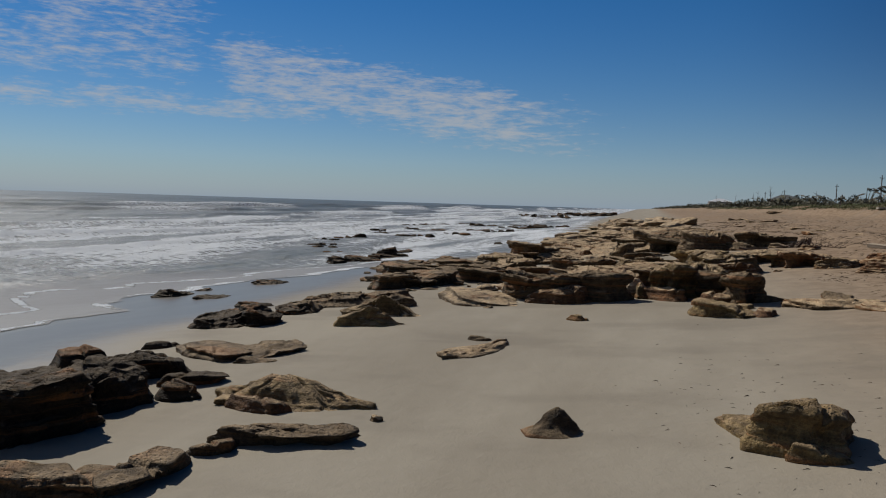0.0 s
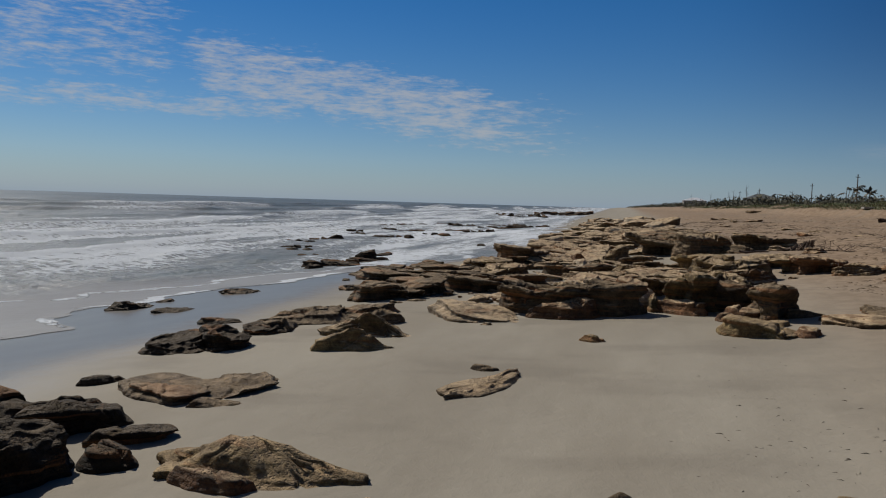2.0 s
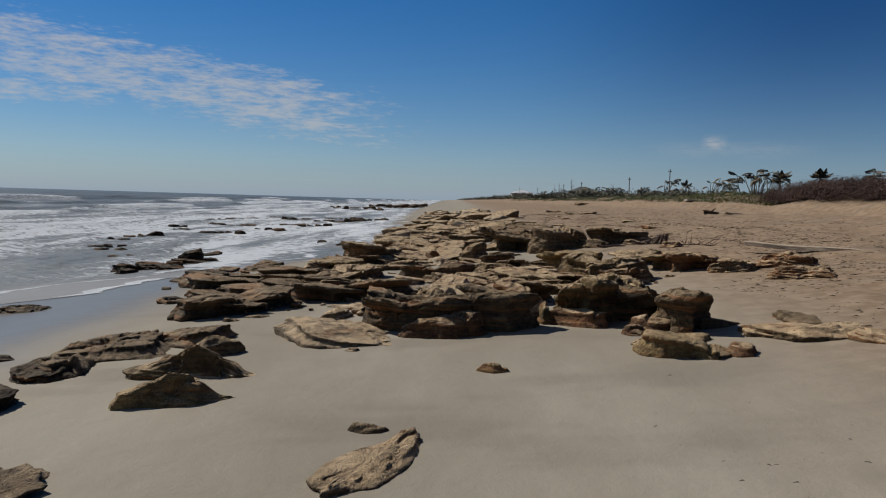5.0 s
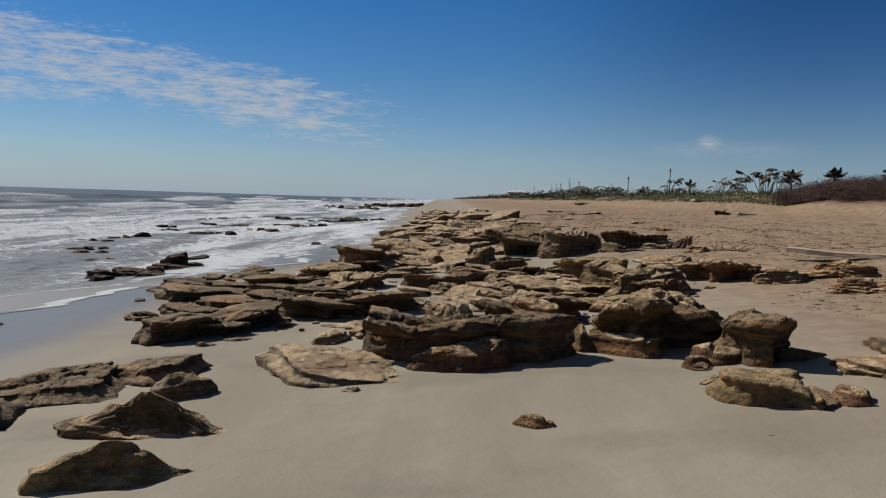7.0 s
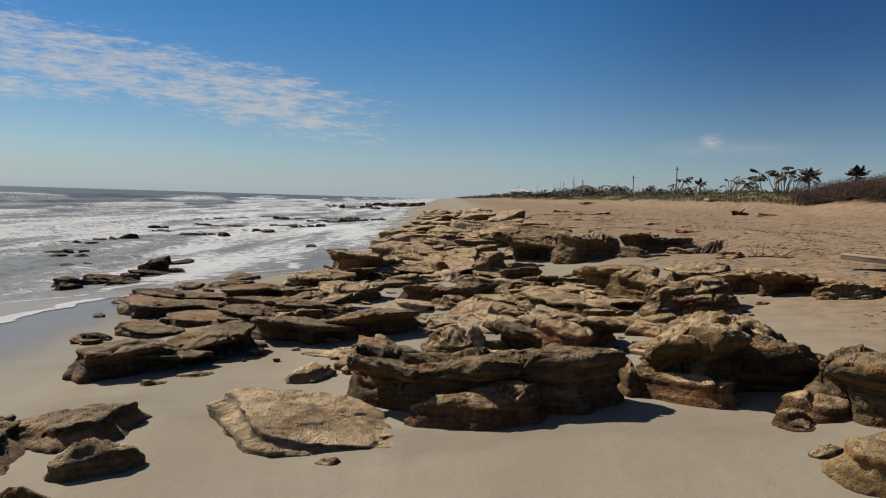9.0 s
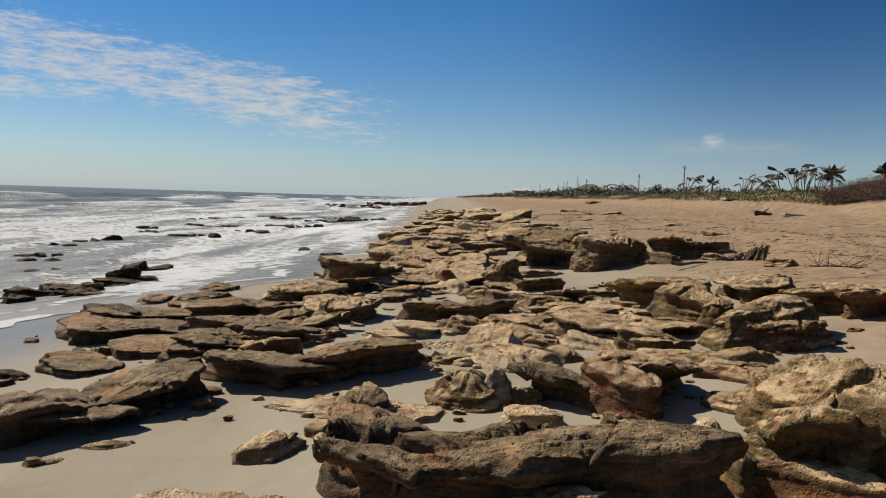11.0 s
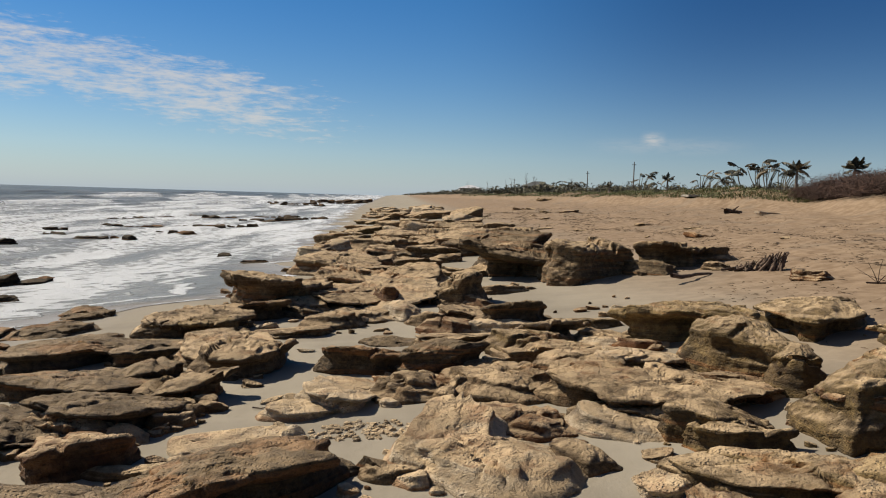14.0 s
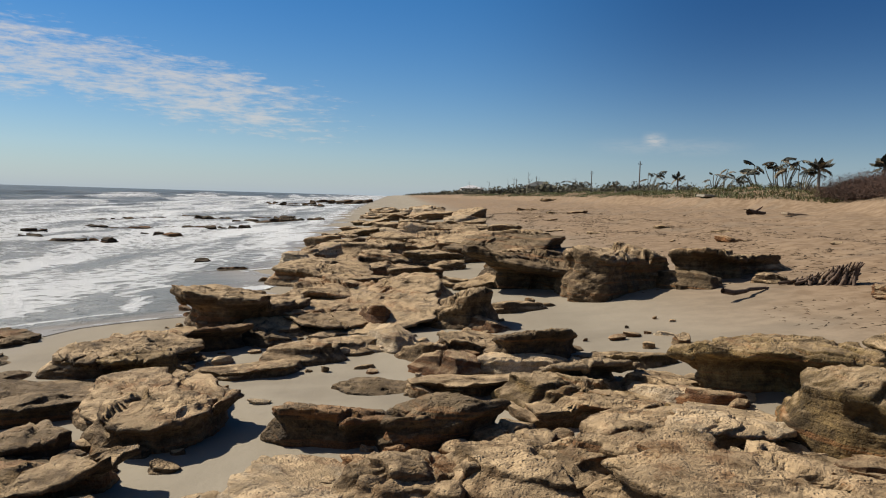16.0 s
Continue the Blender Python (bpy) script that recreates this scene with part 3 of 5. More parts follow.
    top[:, 2] += 0.6 * thick * (smooth(bf, 0.72, 0.98) - bf) * min(1.0, 0.5 + height)
    m = np.concatenate([wall, top, [[0, 0, foot]], [[0, 0, top[-na:, 2].mean()]]])
    # joints split the bed; the pieces have settled by different amounts
    settle = np.zeros(len(m))
    crack = np.zeros(len(m))
    warp = 0.12 * size * fbm(m * (2.2, 2.2, 0.6) + seed * 0.7, 3, seed + 21)
    for k in range(1 + int(min(4, 1.6 * size))):
        a = pick.choice((0.5, 2.0)) + pick.gauss(0, 0.35)
        g = m[:, 0] * math.cos(a) + m[:, 1] * math.sin(a) - pick.uniform(-0.33, 0.33) * (length * abs(math.cos(a)) + depth * abs(math.sin(a))) + warp
        settle += min(1.0, rough) ** 2 * pick.uniform(-0.24, 0.24) * smooth(g, -0.02, 0.02)
        crack = np.maximum(crack, 0.8 * np.exp(-(g / 0.03) ** 2))
    settle -= settle.mean()
    high = smooth(m[:, 2], 0.0, max(lipz, 0.05))
    slope = -(dip_x * m[:, 0] + dip_y * m[:, 1]) * 0.8
    swell = 0.26 * vnoise(m * (1.1 / max(size, 0.4)) + seed * 0.9, seed + 22)
    m[:, 2] += high * (np.clip(settle, -0.3, 0.3) * height + np.clip(slope, -0.35 * height, 0.35 * height) + swell * height - crack * min(1.0, rough) ** 2 * min(0.10, 0.4 * height))
    m[:, :2] *= (1 - 0.10 * crack * high)[:, None]
    w3 = m + seed * 0.37
    amp = 0.043 * min(rough, 1.05) * min(size, 1.1) ** 0.6
    lump = fbm(w3 * (2.4, 2.4, 4.5), 5, seed + 6, 0.58)
    crag = fbm(w3 * (2.4, 2.4, 4.5) + 31, 5, seed + 7, 0.58)
    nub = 0.3 - np.abs(fbm(w3 * 5.5, 3, seed + 9, 0.6))
    pan = np.minimum(0, vnoise(w3 * (3.4, 3.4, 1), seed + 10) + 0.3) * 0.07 * min(1, height * 2.5)
    crown = smooth(m[:, 2], 0.6 * lipz, lipz)
    m = m + np.stack([lump * amp, crag * amp, crown * (0.35 * (lump - crag) * amp + 0.028 * rough * nub * min(1, size) + pan)], 1)
    rows_n = nw + 1 + nt
    i = np.arange(na)
    j = (i + 1) % na
    tri = []
    for k in range(rows_n - 1):
        a, b, cc, dd = k * na + i, k * na + j, (k + 1) * na + j, (k + 1) * na + i
        tri += [np.stack([a, b, cc], 1), np.stack([a, cc, dd], 1)]
    end = (rows_n - 1) * na
    tri += [np.stack([end + i, end + j, 0 * i + len(m) - 1], 1), np.stack([j, i, 0 * i + len(m) - 2], 1)]
    BEDS.append((x, y, length, depth, turn, mat))
    ob = new("rock", mesh_from("rock", m, np.concatenate(tri), mat))
    ob.matrix_world = pose(x, y, float(ground_z(np.array([x]), np.array([y]))[0]), roll + pick.gauss(0, 1.2), -tip + pick.gauss(0, 1.5), turn)
    tagged(ob, KIND[mat.name], "rock", "shell-stone rocks of the beach")
    return ob


# ---- the rocks, from the near sand to the far shelf: place, length, depth, height, turn ----
rock(-6.99, 6.46, 2.23, 1.56, 0.74, 27, wet, cut=0.1, square=4.0)
rock(-6.47, 7.92, 0.86, 1.00, 0.62, 1, wet, square=2.2)
rock(-2.83, 7.98, 0.15, 0.12, 0.06, 3, tan)
rock(-8.80, 14.56, 1.18, 1.37, 0.27, 31, wet, square=3.0)
rock(-7.98, 14.72, 1.04, 1.21, 0.35, 28, wet, cut=0.2)
rock(-8.11, 16.45, 0.91, 1.06, 0.21, 26, wet, tip=-6.0)
rock(-8.00, 16.50, 0.83, 0.96, 0.12, 26, wet)
rock(-14.68, 21.07, 1.20, 1.02, 0.20, 35, wet)
rock(-14.58, 22.58, 0.53, 0.44, 0.08, 33, wet)
rock(-12.70, 20.25, 1.12, 0.91, 0.06, 32, wet)
rock(-13.17, 24.95, 1.39, 1.17, 0.10, 28, wet)
rock(-14.94, 35.44, 0.85, 0.68, 0.25, 35, wet, square=3.0)
rock(-14.61, 36.90, 0.89, 0.72, 0.20, -4, wet, square=3.0)
rock(-13.46, 36.31, 1.03, 0.82, 0.19, 40, wet, square=3.0)
rock(-14.06, 40.50, 1.11, 0.89, 0.54, 20, wet)
rock(-13.04, 39.98, 0.79, 0.64, 0.22, 13, wet)
rock(-9.17, 24.87, 0.39, 0.33, 0.10, 20, brown)
rock(-22.14, 48.53, 1.01, 0.81, 0.19, 2, wet)
rock(-21.34, 49.11, 0.94, 0.75, 0.14, 9, wet)
rock(-26.76, 58.45, 0.91, 0.73, 0.14, 39, wet)
rock(-25.91, 58.45, 0.60, 0.48, 0.20, 40, wet)
rock(-25.04, 58.39, 0.95, 0.76, 0.16, 51, wet)
rock(-26.24, 62.05, 0.96, 0.77, 0.16, 36, wet)
rock(-25.50, 62.74, 0.58, 0.46, 0.23, 21, wet)
rock(-24.93, 63.82, 1.18, 0.95, 0.44, -1, wet)
rock(-26.77, 73.47, 0.58, 0.47, 0.23, 22, wet)
rock(-26.06, 73.56, 0.99, 0.79, 0.34, -8, wet)
rock(-25.76, 74.79, 0.60, 0.48, 0.14, 26, wet)
rock(-23.09, 70.61, 1.31, 1.05, 0.20, 45, wet)
rock(-22.24, 71.19, 1.12, 0.89, 0.26, 34, wet)
rock(-21.16, 70.98, 0.62, 0.49, 0.24, 5, wet)
rock(-19.96, 70.39, 0.91, 0.73, 0.36, 28, wet)
rock(-27.43, 86.65, 1.18, 0.95, 0.34, -13, wet)
rock(-26.53, 86.62, 0.91, 0.73, 0.35, 5, wet)
rock(-25.80, 87.16, 1.13, 0.91, 0.19, 7, wet)
rock(-24.98, 87.39, 1.03, 0.82, 0.12, -1, wet)
rock(-24.31, 88.15, 1.09, 0.87, 0.23, 32, wet)
rock(-23.46, 88.31, 0.74, 0.59, 0.16, 15, wet)
rock(-20.61, 79.41, 0.64, 0.51, 0.25, 6, wet)
rock(-19.43, 78.77, 0.87, 0.69, 0.34, 2, wet)
rock(-18.41, 78.75, 1.41, 1.13, 0.31, -0, wet)
rock(-20.20, 89.71, 1.08, 0.86, 0.42, -16, wet)
rock(-19.27, 90.11, 1.20, 0.96, 0.33, -9, wet)
rock(-18.22, 89.86, 1.09, 0.87, 0.42, -14, wet)
rock(-17.46, 91.05, 0.81, 0.65, 0.30, -1, wet)
rock(-16.49, 91.20, 0.78, 0.62, 0.31, 8, wet)
rock(-15.35, 90.50, 1.09, 0.87, 0.42, 9, wet)
rock(-19.01, 105.72, 1.06, 0.85, 0.36, -18, wet)
rock(-17.80, 106.98, 1.61, 1.29, 0.41, 13, wet)
rock(-16.21, 105.55, 1.99, 1.59, 0.29, -18, wet)
rock(-15.11, 107.53, 0.89, 0.71, 0.34, 17, wet)
rock(-13.65, 107.05, 1.42, 1.14, 0.38, -5, wet)
rock(-10.89, 107.14, 1.01, 0.81, 0.21, -19, wet)
rock(-32.69, 221.38, 2.83, 2.26, 0.65, -12, wet)
rock(-30.75, 222.28, 2.44, 1.95, 0.82, 36, wet)
rock(-28.50, 220.60, 2.38, 1.91, 0.32, 28, wet)
rock(-26.67, 222.39, 1.42, 1.14, 0.32, -5, wet)
rock(-24.63, 222.47, 1.58, 1.27, 0.62, 16, wet)
rock(-22.62, 222.75, 2.66, 2.13, 0.55, 26, wet)
rock(-20.41, 221.37, 2.09, 1.67, 0.81, 17, wet)
rock(-28.26, 278.39, 2.47, 1.98, 0.90, -18, wet)
rock(-25.34, 279.72, 3.62, 2.89, 0.39, 22, wet)
rock(-22.56, 283.05, 2.39, 1.91, 0.81, 7, wet)
rock(-19.42, 281.16, 2.11, 1.69, 0.51, 4, wet)
rock(-16.29, 279.48, 2.85, 2.28, 0.73, 15, wet)
rock(-13.37, 280.75, 3.90, 3.12, 1.04, 10, wet)
rock(-10.46, 282.12, 2.53, 2.02, 0.81, 19, wet)
rock(-29.19, 79.62, 1.25, 1.00, 0.35, 44, wet)
rock(-28.05, 79.27, 0.84, 0.67, 0.30, 26, wet)
rock(-33.92, 104.83, 1.01, 0.81, 0.14, -9, wet)
rock(-33.23, 105.30, 0.71, 0.56, 0.12, 30, wet)
rock(-32.52, 105.70, 0.54, 0.43, 0.20, 42, wet)
rock(-31.68, 105.76, 0.85, 0.68, 0.12, 42, wet)
rock(-31.20, 106.80, 1.04, 0.83, 0.27, 13, wet)
rock(-32.26, 108.87, 0.91, 0.73, 0.21, 40, wet)
rock(-31.35, 109.11, 0.79, 0.63, 0.18, 29, wet)
rock(-30.49, 109.46, 0.57, 0.45, 0.22, 22, wet)
rock(-29.88, 110.59, 0.72, 0.57, 0.28, -12, wet)
rock(-28.97, 110.82, 1.15, 0.92, 0.33, 6, wet)
rock(-28.77, 121.00, 1.18, 0.94, 0.21, 1, wet)
rock(-27.77, 120.81, 0.68, 0.55, 0.17, 8, wet)
rock(-27.03, 121.60, 0.55, 0.44, 0.13, 37, wet)
rock(-26.25, 122.20, 1.03, 0.83, 0.12, 43, wet)
rock(-25.18, 113.98, 1.28, 1.02, 0.50, -4, wet)
rock(-24.17, 113.38, 1.28, 1.02, 0.50, 2, wet)
rock(-23.27, 113.27, 0.76, 0.61, 0.29, 5, wet)
rock(-22.61, 114.23, 0.92, 0.74, 0.36, -2, wet)
rock(-21.77, 114.37, 0.93, 0.74, 0.36, 37, wet)
rock(-24.01, 90.24, 1.56, 1.32, 0.12, 18, wet)
rock(-22.59, 91.88, 0.70, 0.56, 0.12, -3, wet)
rock(-21.63, 91.52, 1.00, 0.80, 0.12, 12, wet)
rock(-19.89, 120.81, 1.22, 0.98, 0.29, 26, wet)
rock(-19.09, 121.80, 0.80, 0.64, 0.19, 9, wet)
rock(-18.12, 121.75, 0.72, 0.58, 0.20, 11, wet)
rock(-17.08, 121.21, 0.80, 0.64, 0.31, -4, wet)
rock(-16.30, 122.37, 1.05, 0.84, 0.41, 8, wet)
rock(-15.30, 122.05, 1.41, 1.13, 0.30, -13, wet)
rock(-14.88, 105.71, 1.23, 0.98, 0.48, 29, wet)
rock(-13.90, 105.76, 1.36, 1.09, 0.53, -10, wet)
rock(-13.01, 106.43, 1.36, 1.09, 0.43, 28, wet)
rock(-12.04, 106.56, 0.75, 0.60, 0.29, -3, wet)
rock(-11.01, 106.10, 0.71, 0.57, 0.28, -13, wet)
rock(-9.99, 105.77, 1.27, 1.01, 0.29, -13, wet)
rock(-38.86, 250.65, 1.58, 1.26, 0.62, 1, wet)
rock(-36.69, 251.12, 1.70, 1.36, 0.66, 29, wet)
rock(-34.57, 252.02, 1.72, 1.37, 0.67, 36, wet)
rock(-32.03, 249.78, 3.22, 2.58, 0.33, 33, wet)
rock(-29.86, 250.27, 2.12, 1.70, 0.42, 8, wet)
rock(-27.67, 250.61, 2.99, 2.39, 0.60, 11, wet)
rock(-25.71, 252.74, 2.00, 1.60, 0.78, -17, wet)
rock(-32.34, 318.00, 2.40, 1.92, 0.90, 20, wet)
rock(-28.59, 315.87, 4.52, 3.61, 1.22, 25, wet)
rock(-25.12, 317.92, 2.95, 2.36, 1.15, 17, wet)
rock(-21.26, 314.07, 4.14, 3.31, 1.05, -11, wet)
rock(-17.75, 315.61, 4.89, 3.91, 1.39, 22, wet)
rock(-14.04, 314.20, 4.78, 3.82, 1.68, 31, wet)
rock(-10.63, 317.23, 4.54, 3.63, 1.37, 2, wet)
rock(-9.78, 53.05, 0.62, 0.52, 0.18, 14, wet, square=2.4)
rock(-7.78, 49.33, 1.08, 0.91, 0.12, 12, wet)
rock(-15.44, 36.67, 1.12, 0.90, 0.30, 2, wet, square=3.0)
rock(-14.76, 37.47, 1.40, 1.12, 0.30, 7, wet, square=3.0)
rock(-13.68, 37.31, 0.68, 0.54, 0.32, 25, wet, square=3.0)
rock(-13.71, 39.14, 1.48, 1.25, 0.26, 20, wet)
rock(-15.42, 44.73, 1.20, 0.96, 0.48, 48, wet)
rock(-14.51, 44.92, 1.31, 1.05, 0.20, -7, wet)
rock(-23.68, 51.02, 0.86, 0.69, 0.17, 53, wet)
rock(-22.91, 51.21, 0.54, 0.43, 0.26, 51, wet)
rock(-22.13, 51.40, 0.53, 0.43, 0.22, 16, wet)
rock(-19.49, 44.41, 0.75, 0.60, 0.12, 10, wet)
rock(-19.10, 45.43, 0.48, 0.38, 0.12, 52, wet)
rock(-10.56, 31.63, 1.62, 1.37, 0.10, 21, brown, square=3.0)
rock(-9.39, 25.29, 0.59, 0.69, 0.08, 25, brown)
rock(-9.13, 34.65, 0.61, 0.51, 0.17, 16, brown)
rock(-10.43, 34.21, 1.05, 1.22, 0.12, 24, brown, square=3.0)
rock(-9.15, 36.09, 1.09, 0.93, 0.12, 19, brown, square=3.0)
rock(-9.40, 36.56, 1.02, 1.19, 0.21, 23, brown, square=2.7)
rock(-9.09, 34.18, 1.52, 1.32, 0.17, 25, brown, square=2.7)
rock(-2.12, 49.17, 2.14, 1.81, 0.60, -0, tan, square=2.6)
rock(1.70, 52.09, 3.53, 2.99, 0.85, -7, tan, square=3.0, strata=1.5)
rock(-1.09, 59.87, 4.42, 3.73, 0.60, -2, tan, square=3.0, strata=1.3)
rock(6.59, 38.25, 0.66, 0.77, 0.19, -29, tan, square=2.3)
rock(11.46, 51.38, 0.91, 0.77, 0.07, -25, tan, square=2.5)
rock(22.33, 132.58, 2.74, 2.32, 0.17, -13, tan)
rock(6.25, 26.36, 1.14, 1.32, 0.32, -25, tan, square=2.6, tip=-8.0)
rock(7.81, 26.27, 1.51, 1.28, 0.34, -29, rust, square=2.8)
rock(7.15, 23.58, 1.47, 1.02, 0.27, -31, rust, square=2.8)
rock(6.65, 27.34, 1.04, 0.88, 0.23, -25, rust, square=2.8)
rock(7.35, 35.15, 0.78, 0.73, 0.20, -36, rust, square=2.7)


# beds and blocks of the rocky ground: place, length, depth, height, turn
ledge(-4.65, 5.27, 1.04, 0.48, 0.18, 14, brown, cut=0.2, dome=0.15)
ledge(-4.25, 5.63, 0.80, 0.50, 0.16, 63, brown, cut=0.3, dome=0.15)
ledge(-4.05, 6.50, 0.45, 0.23, 0.11, 46, brown, cut=0.3, dome=0.2)
ledge(-3.34, 7.03, 1.49, 0.42, 0.15, 24, brown, cut=0.4, dome=0.15, rough=1.2)
ledge(1.70, 7.32, 0.51, 0.18, 0.13, 1, gold, dome=0.4, rough=1.4)
ledge(1.64, 7.75, 0.80, 0.73, 0.44, 21, gold, dome=0.45, rough=1.5, cut=0.12)
ledge(-0.77, 7.93, 0.59, 0.30, 0.18, -1, brown, dome=0.95)
ledge(1.43, 8.07, 0.87, 0.40, 0.17, -54, gold, dome=0.6, rough=1.5)
ledge(-4.38, 8.09, 0.65, 0.23, 0.16, -8, rust, dome=0.5, rough=1.5)
ledge(-5.84, 8.44, 0.35, 0.37, 0.21, 30, wet, dome=0.5)
ledge(-4.27, 8.48, 1.85, 0.52, 0.30, -0, gold, dome=0.85, rough=1.3)
ledge(-6.98, 8.70, 0.42, 0.20, 0.09, 24, wet, dome=0.5)
ledge(-5.99, 9.22, 0.73, 0.40, 0.14, 47, wet, dome=0.3, cut=0.3)
ledge(-7.11, 9.37, 1.08, 0.64, 0.32, 22, wet, dome=0.3, cut=0.2)
ledge(-8.27, 9.69, 0.68, 0.75, 0.26, 53, wet, dome=0.3)
ledge(-5.95, 10.75, 0.54, 0.22, 0.05, 13, brown, dome=0.3)
ledge(-7.02, 11.37, 1.23, 1.25, 0.10, 2, brown, cut=0.1, dome=0.25, rough=0.8)
ledge(-6.27, 11.57, 1.34, 0.99, 0.09, 40, brown, cut=0.2, dome=0.25, rough=0.8)
ledge(-8.41, 11.69, 0.47, 0.23, 0.11, 32, wet, dome=0.5)
ledge(-2.59, 12.51, 1.56, 0.44, 0.08, 64, tan, dome=0.35, rough=1.0)
ledge(-2.80, 13.49, 0.39, 0.16, 0.07, -7, brown, dome=0.4)
ledge(-5.31, 14.77, 1.10, 0.31, 0.30, 20, gold, dome=0.9)
ledge(-5.67, 16.23, 1.53, 0.43, 0.31, -2, olive, dome=0.95)
ledge(-1.16, 16.26, 0.42, 0.21, 0.10, -12, gold, dome=0.5)
ledge(4.90, 16.51, 0.86, 0.71, 0.06, -15, tan, dome=0.3)
ledge(2.68, 16.52, 0.33, 0.43, 0.16, 5, rust, dome=0.4)
ledge(2.00, 16.71, 1.41, 0.71, 0.21, -26, gold, cut=0.15, dome=0.3)
ledge(-8.16, 16.84, 0.74, 1.11, 0.17, 15, brown, tip=6)
ledge(4.45, 17.47, 1.29, 1.16, 0.08, 12, tan, dome=0.4)
ledge(1.42, 17.66, 0.23, 0.15, 0.10, -7, tan, dome=0.6)
ledge(3.76, 17.68, 0.84, 0.68, 0.05, -14, tan, dome=0.3)
ledge(2.31, 17.79, 0.55, 0.35, 0.11, -13, gold, dome=0.4)
ledge(-5.88, 17.84, 0.66, 0.39, 0.27, 40, tan, dome=0.65, tip=10)
ledge(3.62, 17.93, 0.47, 0.29, 0.06, -8, tan, dome=0.2)
ledge(-3.52, 17.94, 0.21, 0.15, 0.06, 22, tan, dome=0.5)
ledge(-9.99, 17.95, 1.03, 0.44, 0.09, 7, wet, dome=0.3)
ledge(-7.78, 18.29, 1.48, 1.50, 0.22, 22, brown, strata=1.5)
ledge(4.54, 18.39, 0.53, 0.79, 0.09, -22, brown, dome=0.3)
ledge(1.57, 18.63, 0.30, 0.33, 0.16, -27, rust, dome=0.5)
ledge(3.11, 18.65, 0.60, 0.30, 0.12, 3, brown, dome=0.2)
ledge(1.96, 18.91, 0.46, 0.36, 0.23, -42, rust, dome=0.3)
ledge(2.45, 18.91, 1.01, 1.52, 0.61, -21, brown, cut=0.45, dome=0.35)
ledge(-3.76, 19.04, 2.31, 1.38, 0.16, -5, slab, cut=0.08, dome=0.25, rough=0.6)
ledge(-6.71, 19.11, 1.18, 1.08, 0.21, 11, brown, strata=1.4)
ledge(-1.87, 19.20, 1.43, 0.40, 0.33, -4, rust, cut=0.05, dome=0.3)
ledge(-1.47, 19.83, 2.39, 1.20, 0.76, 4, brown, cut=0.16, dome=0.2, strata=1.6)
ledge(-2.95, 19.92, 1.45, 0.94, 0.66, -20, brown, cut=0.45, dome=0.15)
ledge(0.75, 19.97, 1.09, 0.55, 0.29, -32, rust, cut=0.05, dome=0.4)
ledge(1.90, 20.01, 0.89, 0.66, 0.64, -6, brown, cut=0.5, dome=0.2)
ledge(0.87, 20.24, 1.24, 1.26, 0.65, -25, olive, cut=0.3, dome=0.3, strata=1.4)
ledge(0.17, 20.30, 0.25, 0.38, 0.46, -20, olive, dome=0.4)
ledge(2.14, 20.53, 1.34, 1.25, 0.48, -17, brown, cut=0.3, dome=0.2)
ledge(-0.01, 20.73, 0.36, 0.54, 0.35, -10, pale, cut=0, dome=0.6)
ledge(-6.59, 21.26, 0.37, 0.15, 0.07, 34, tan, dome=0.4)
ledge(-4.35, 21.47, 0.57, 0.47, 0.16, 15, tan, dome=0.55, tip=8)
ledge(1.86, 21.60, 1.57, 1.80, 0.62, -11, olive, cut=0.25, dome=0.65)
ledge(-4.37, 21.61, 0.59, 0.33, 0.15, 37, tan, dome=0.7)
ledge(-6.13, 21.76, 0.34, 0.15, 0.05, 15, tan, dome=0.4)
ledge(-1.39, 22.27, 0.64, 0.54, 0.18, -33, pale, cut=0.15, dome=0.15)
ledge(-7.16, 22.28, 1.33, 0.80, 0.40, 59, brown, cut=0.35, dome=0.2, rough=0.6)
ledge(-6.98, 22.51, 1.79, 1.17, 0.29, 48, brown, cut=0.3, dome=0.2)
ledge(-7.64, 22.65, 0.86, 0.81, 0.22, -6, brown, cut=0.2, dome=0.3)
ledge(-3.09, 22.66, 1.08, 0.65, 0.12, 8, slab, dome=0.3, cut=0.1)
ledge(1.38, 22.72, 1.01, 0.72, 0.15, -21, tan, dome=0.4)
ledge(-3.43, 22.75, 0.54, 0.50, 0.29, 28, olive, dome=0.6, rough=1.5)
ledge(-0.27, 23.00, 0.73, 0.99, 0.52, -6, rust, cut=0.12, dome=0.2, rough=1.5)
ledge(-4.11, 23.09, 1.06, 0.30, 0.09, -19, pale, dome=0.3)
ledge(-0.95, 23.24, 1.13, 0.72, 0.43, -31, brown, cut=0.5, dome=0.15)
ledge(-2.15, 23.28, 0.86, 0.59, 0.36, -31, olive, dome=0.6, rough=1.6)
ledge(-6.39, 23.29, 1.43, 1.21, 0.41, 27, brown, cut=0.4, dome=0.25, rough=0.6)
ledge(-1.38, 23.32, 0.45, 0.24, 0.16, 0, tan, dome=0.3, cut=0.1)
ledge(-1.82, 23.34, 0.49, 0.44, 0.40, 42, pale, dome=0.6)
ledge(0.31, 23.37, 1.24, 0.73, 0.50, 37, olive, cut=0.5, dome=0.3, rough=0.7)
ledge(1.94, 24.08, 1.03, 0.65, 0.14, -14, rust, dome=0.5)
ledge(-5.10, 24.46, 1.83, 1.28, 0.40, -6, brown, cut=0.4, dome=0.3, rough=0.6)
ledge(1.27, 24.77, 1.48, 0.76, 0.18, -20, olive, cut=0.2, dome=0.35)
ledge(2.02, 24.79, 0.66, 0.80, 0.18, -36, gold, dome=0.55)
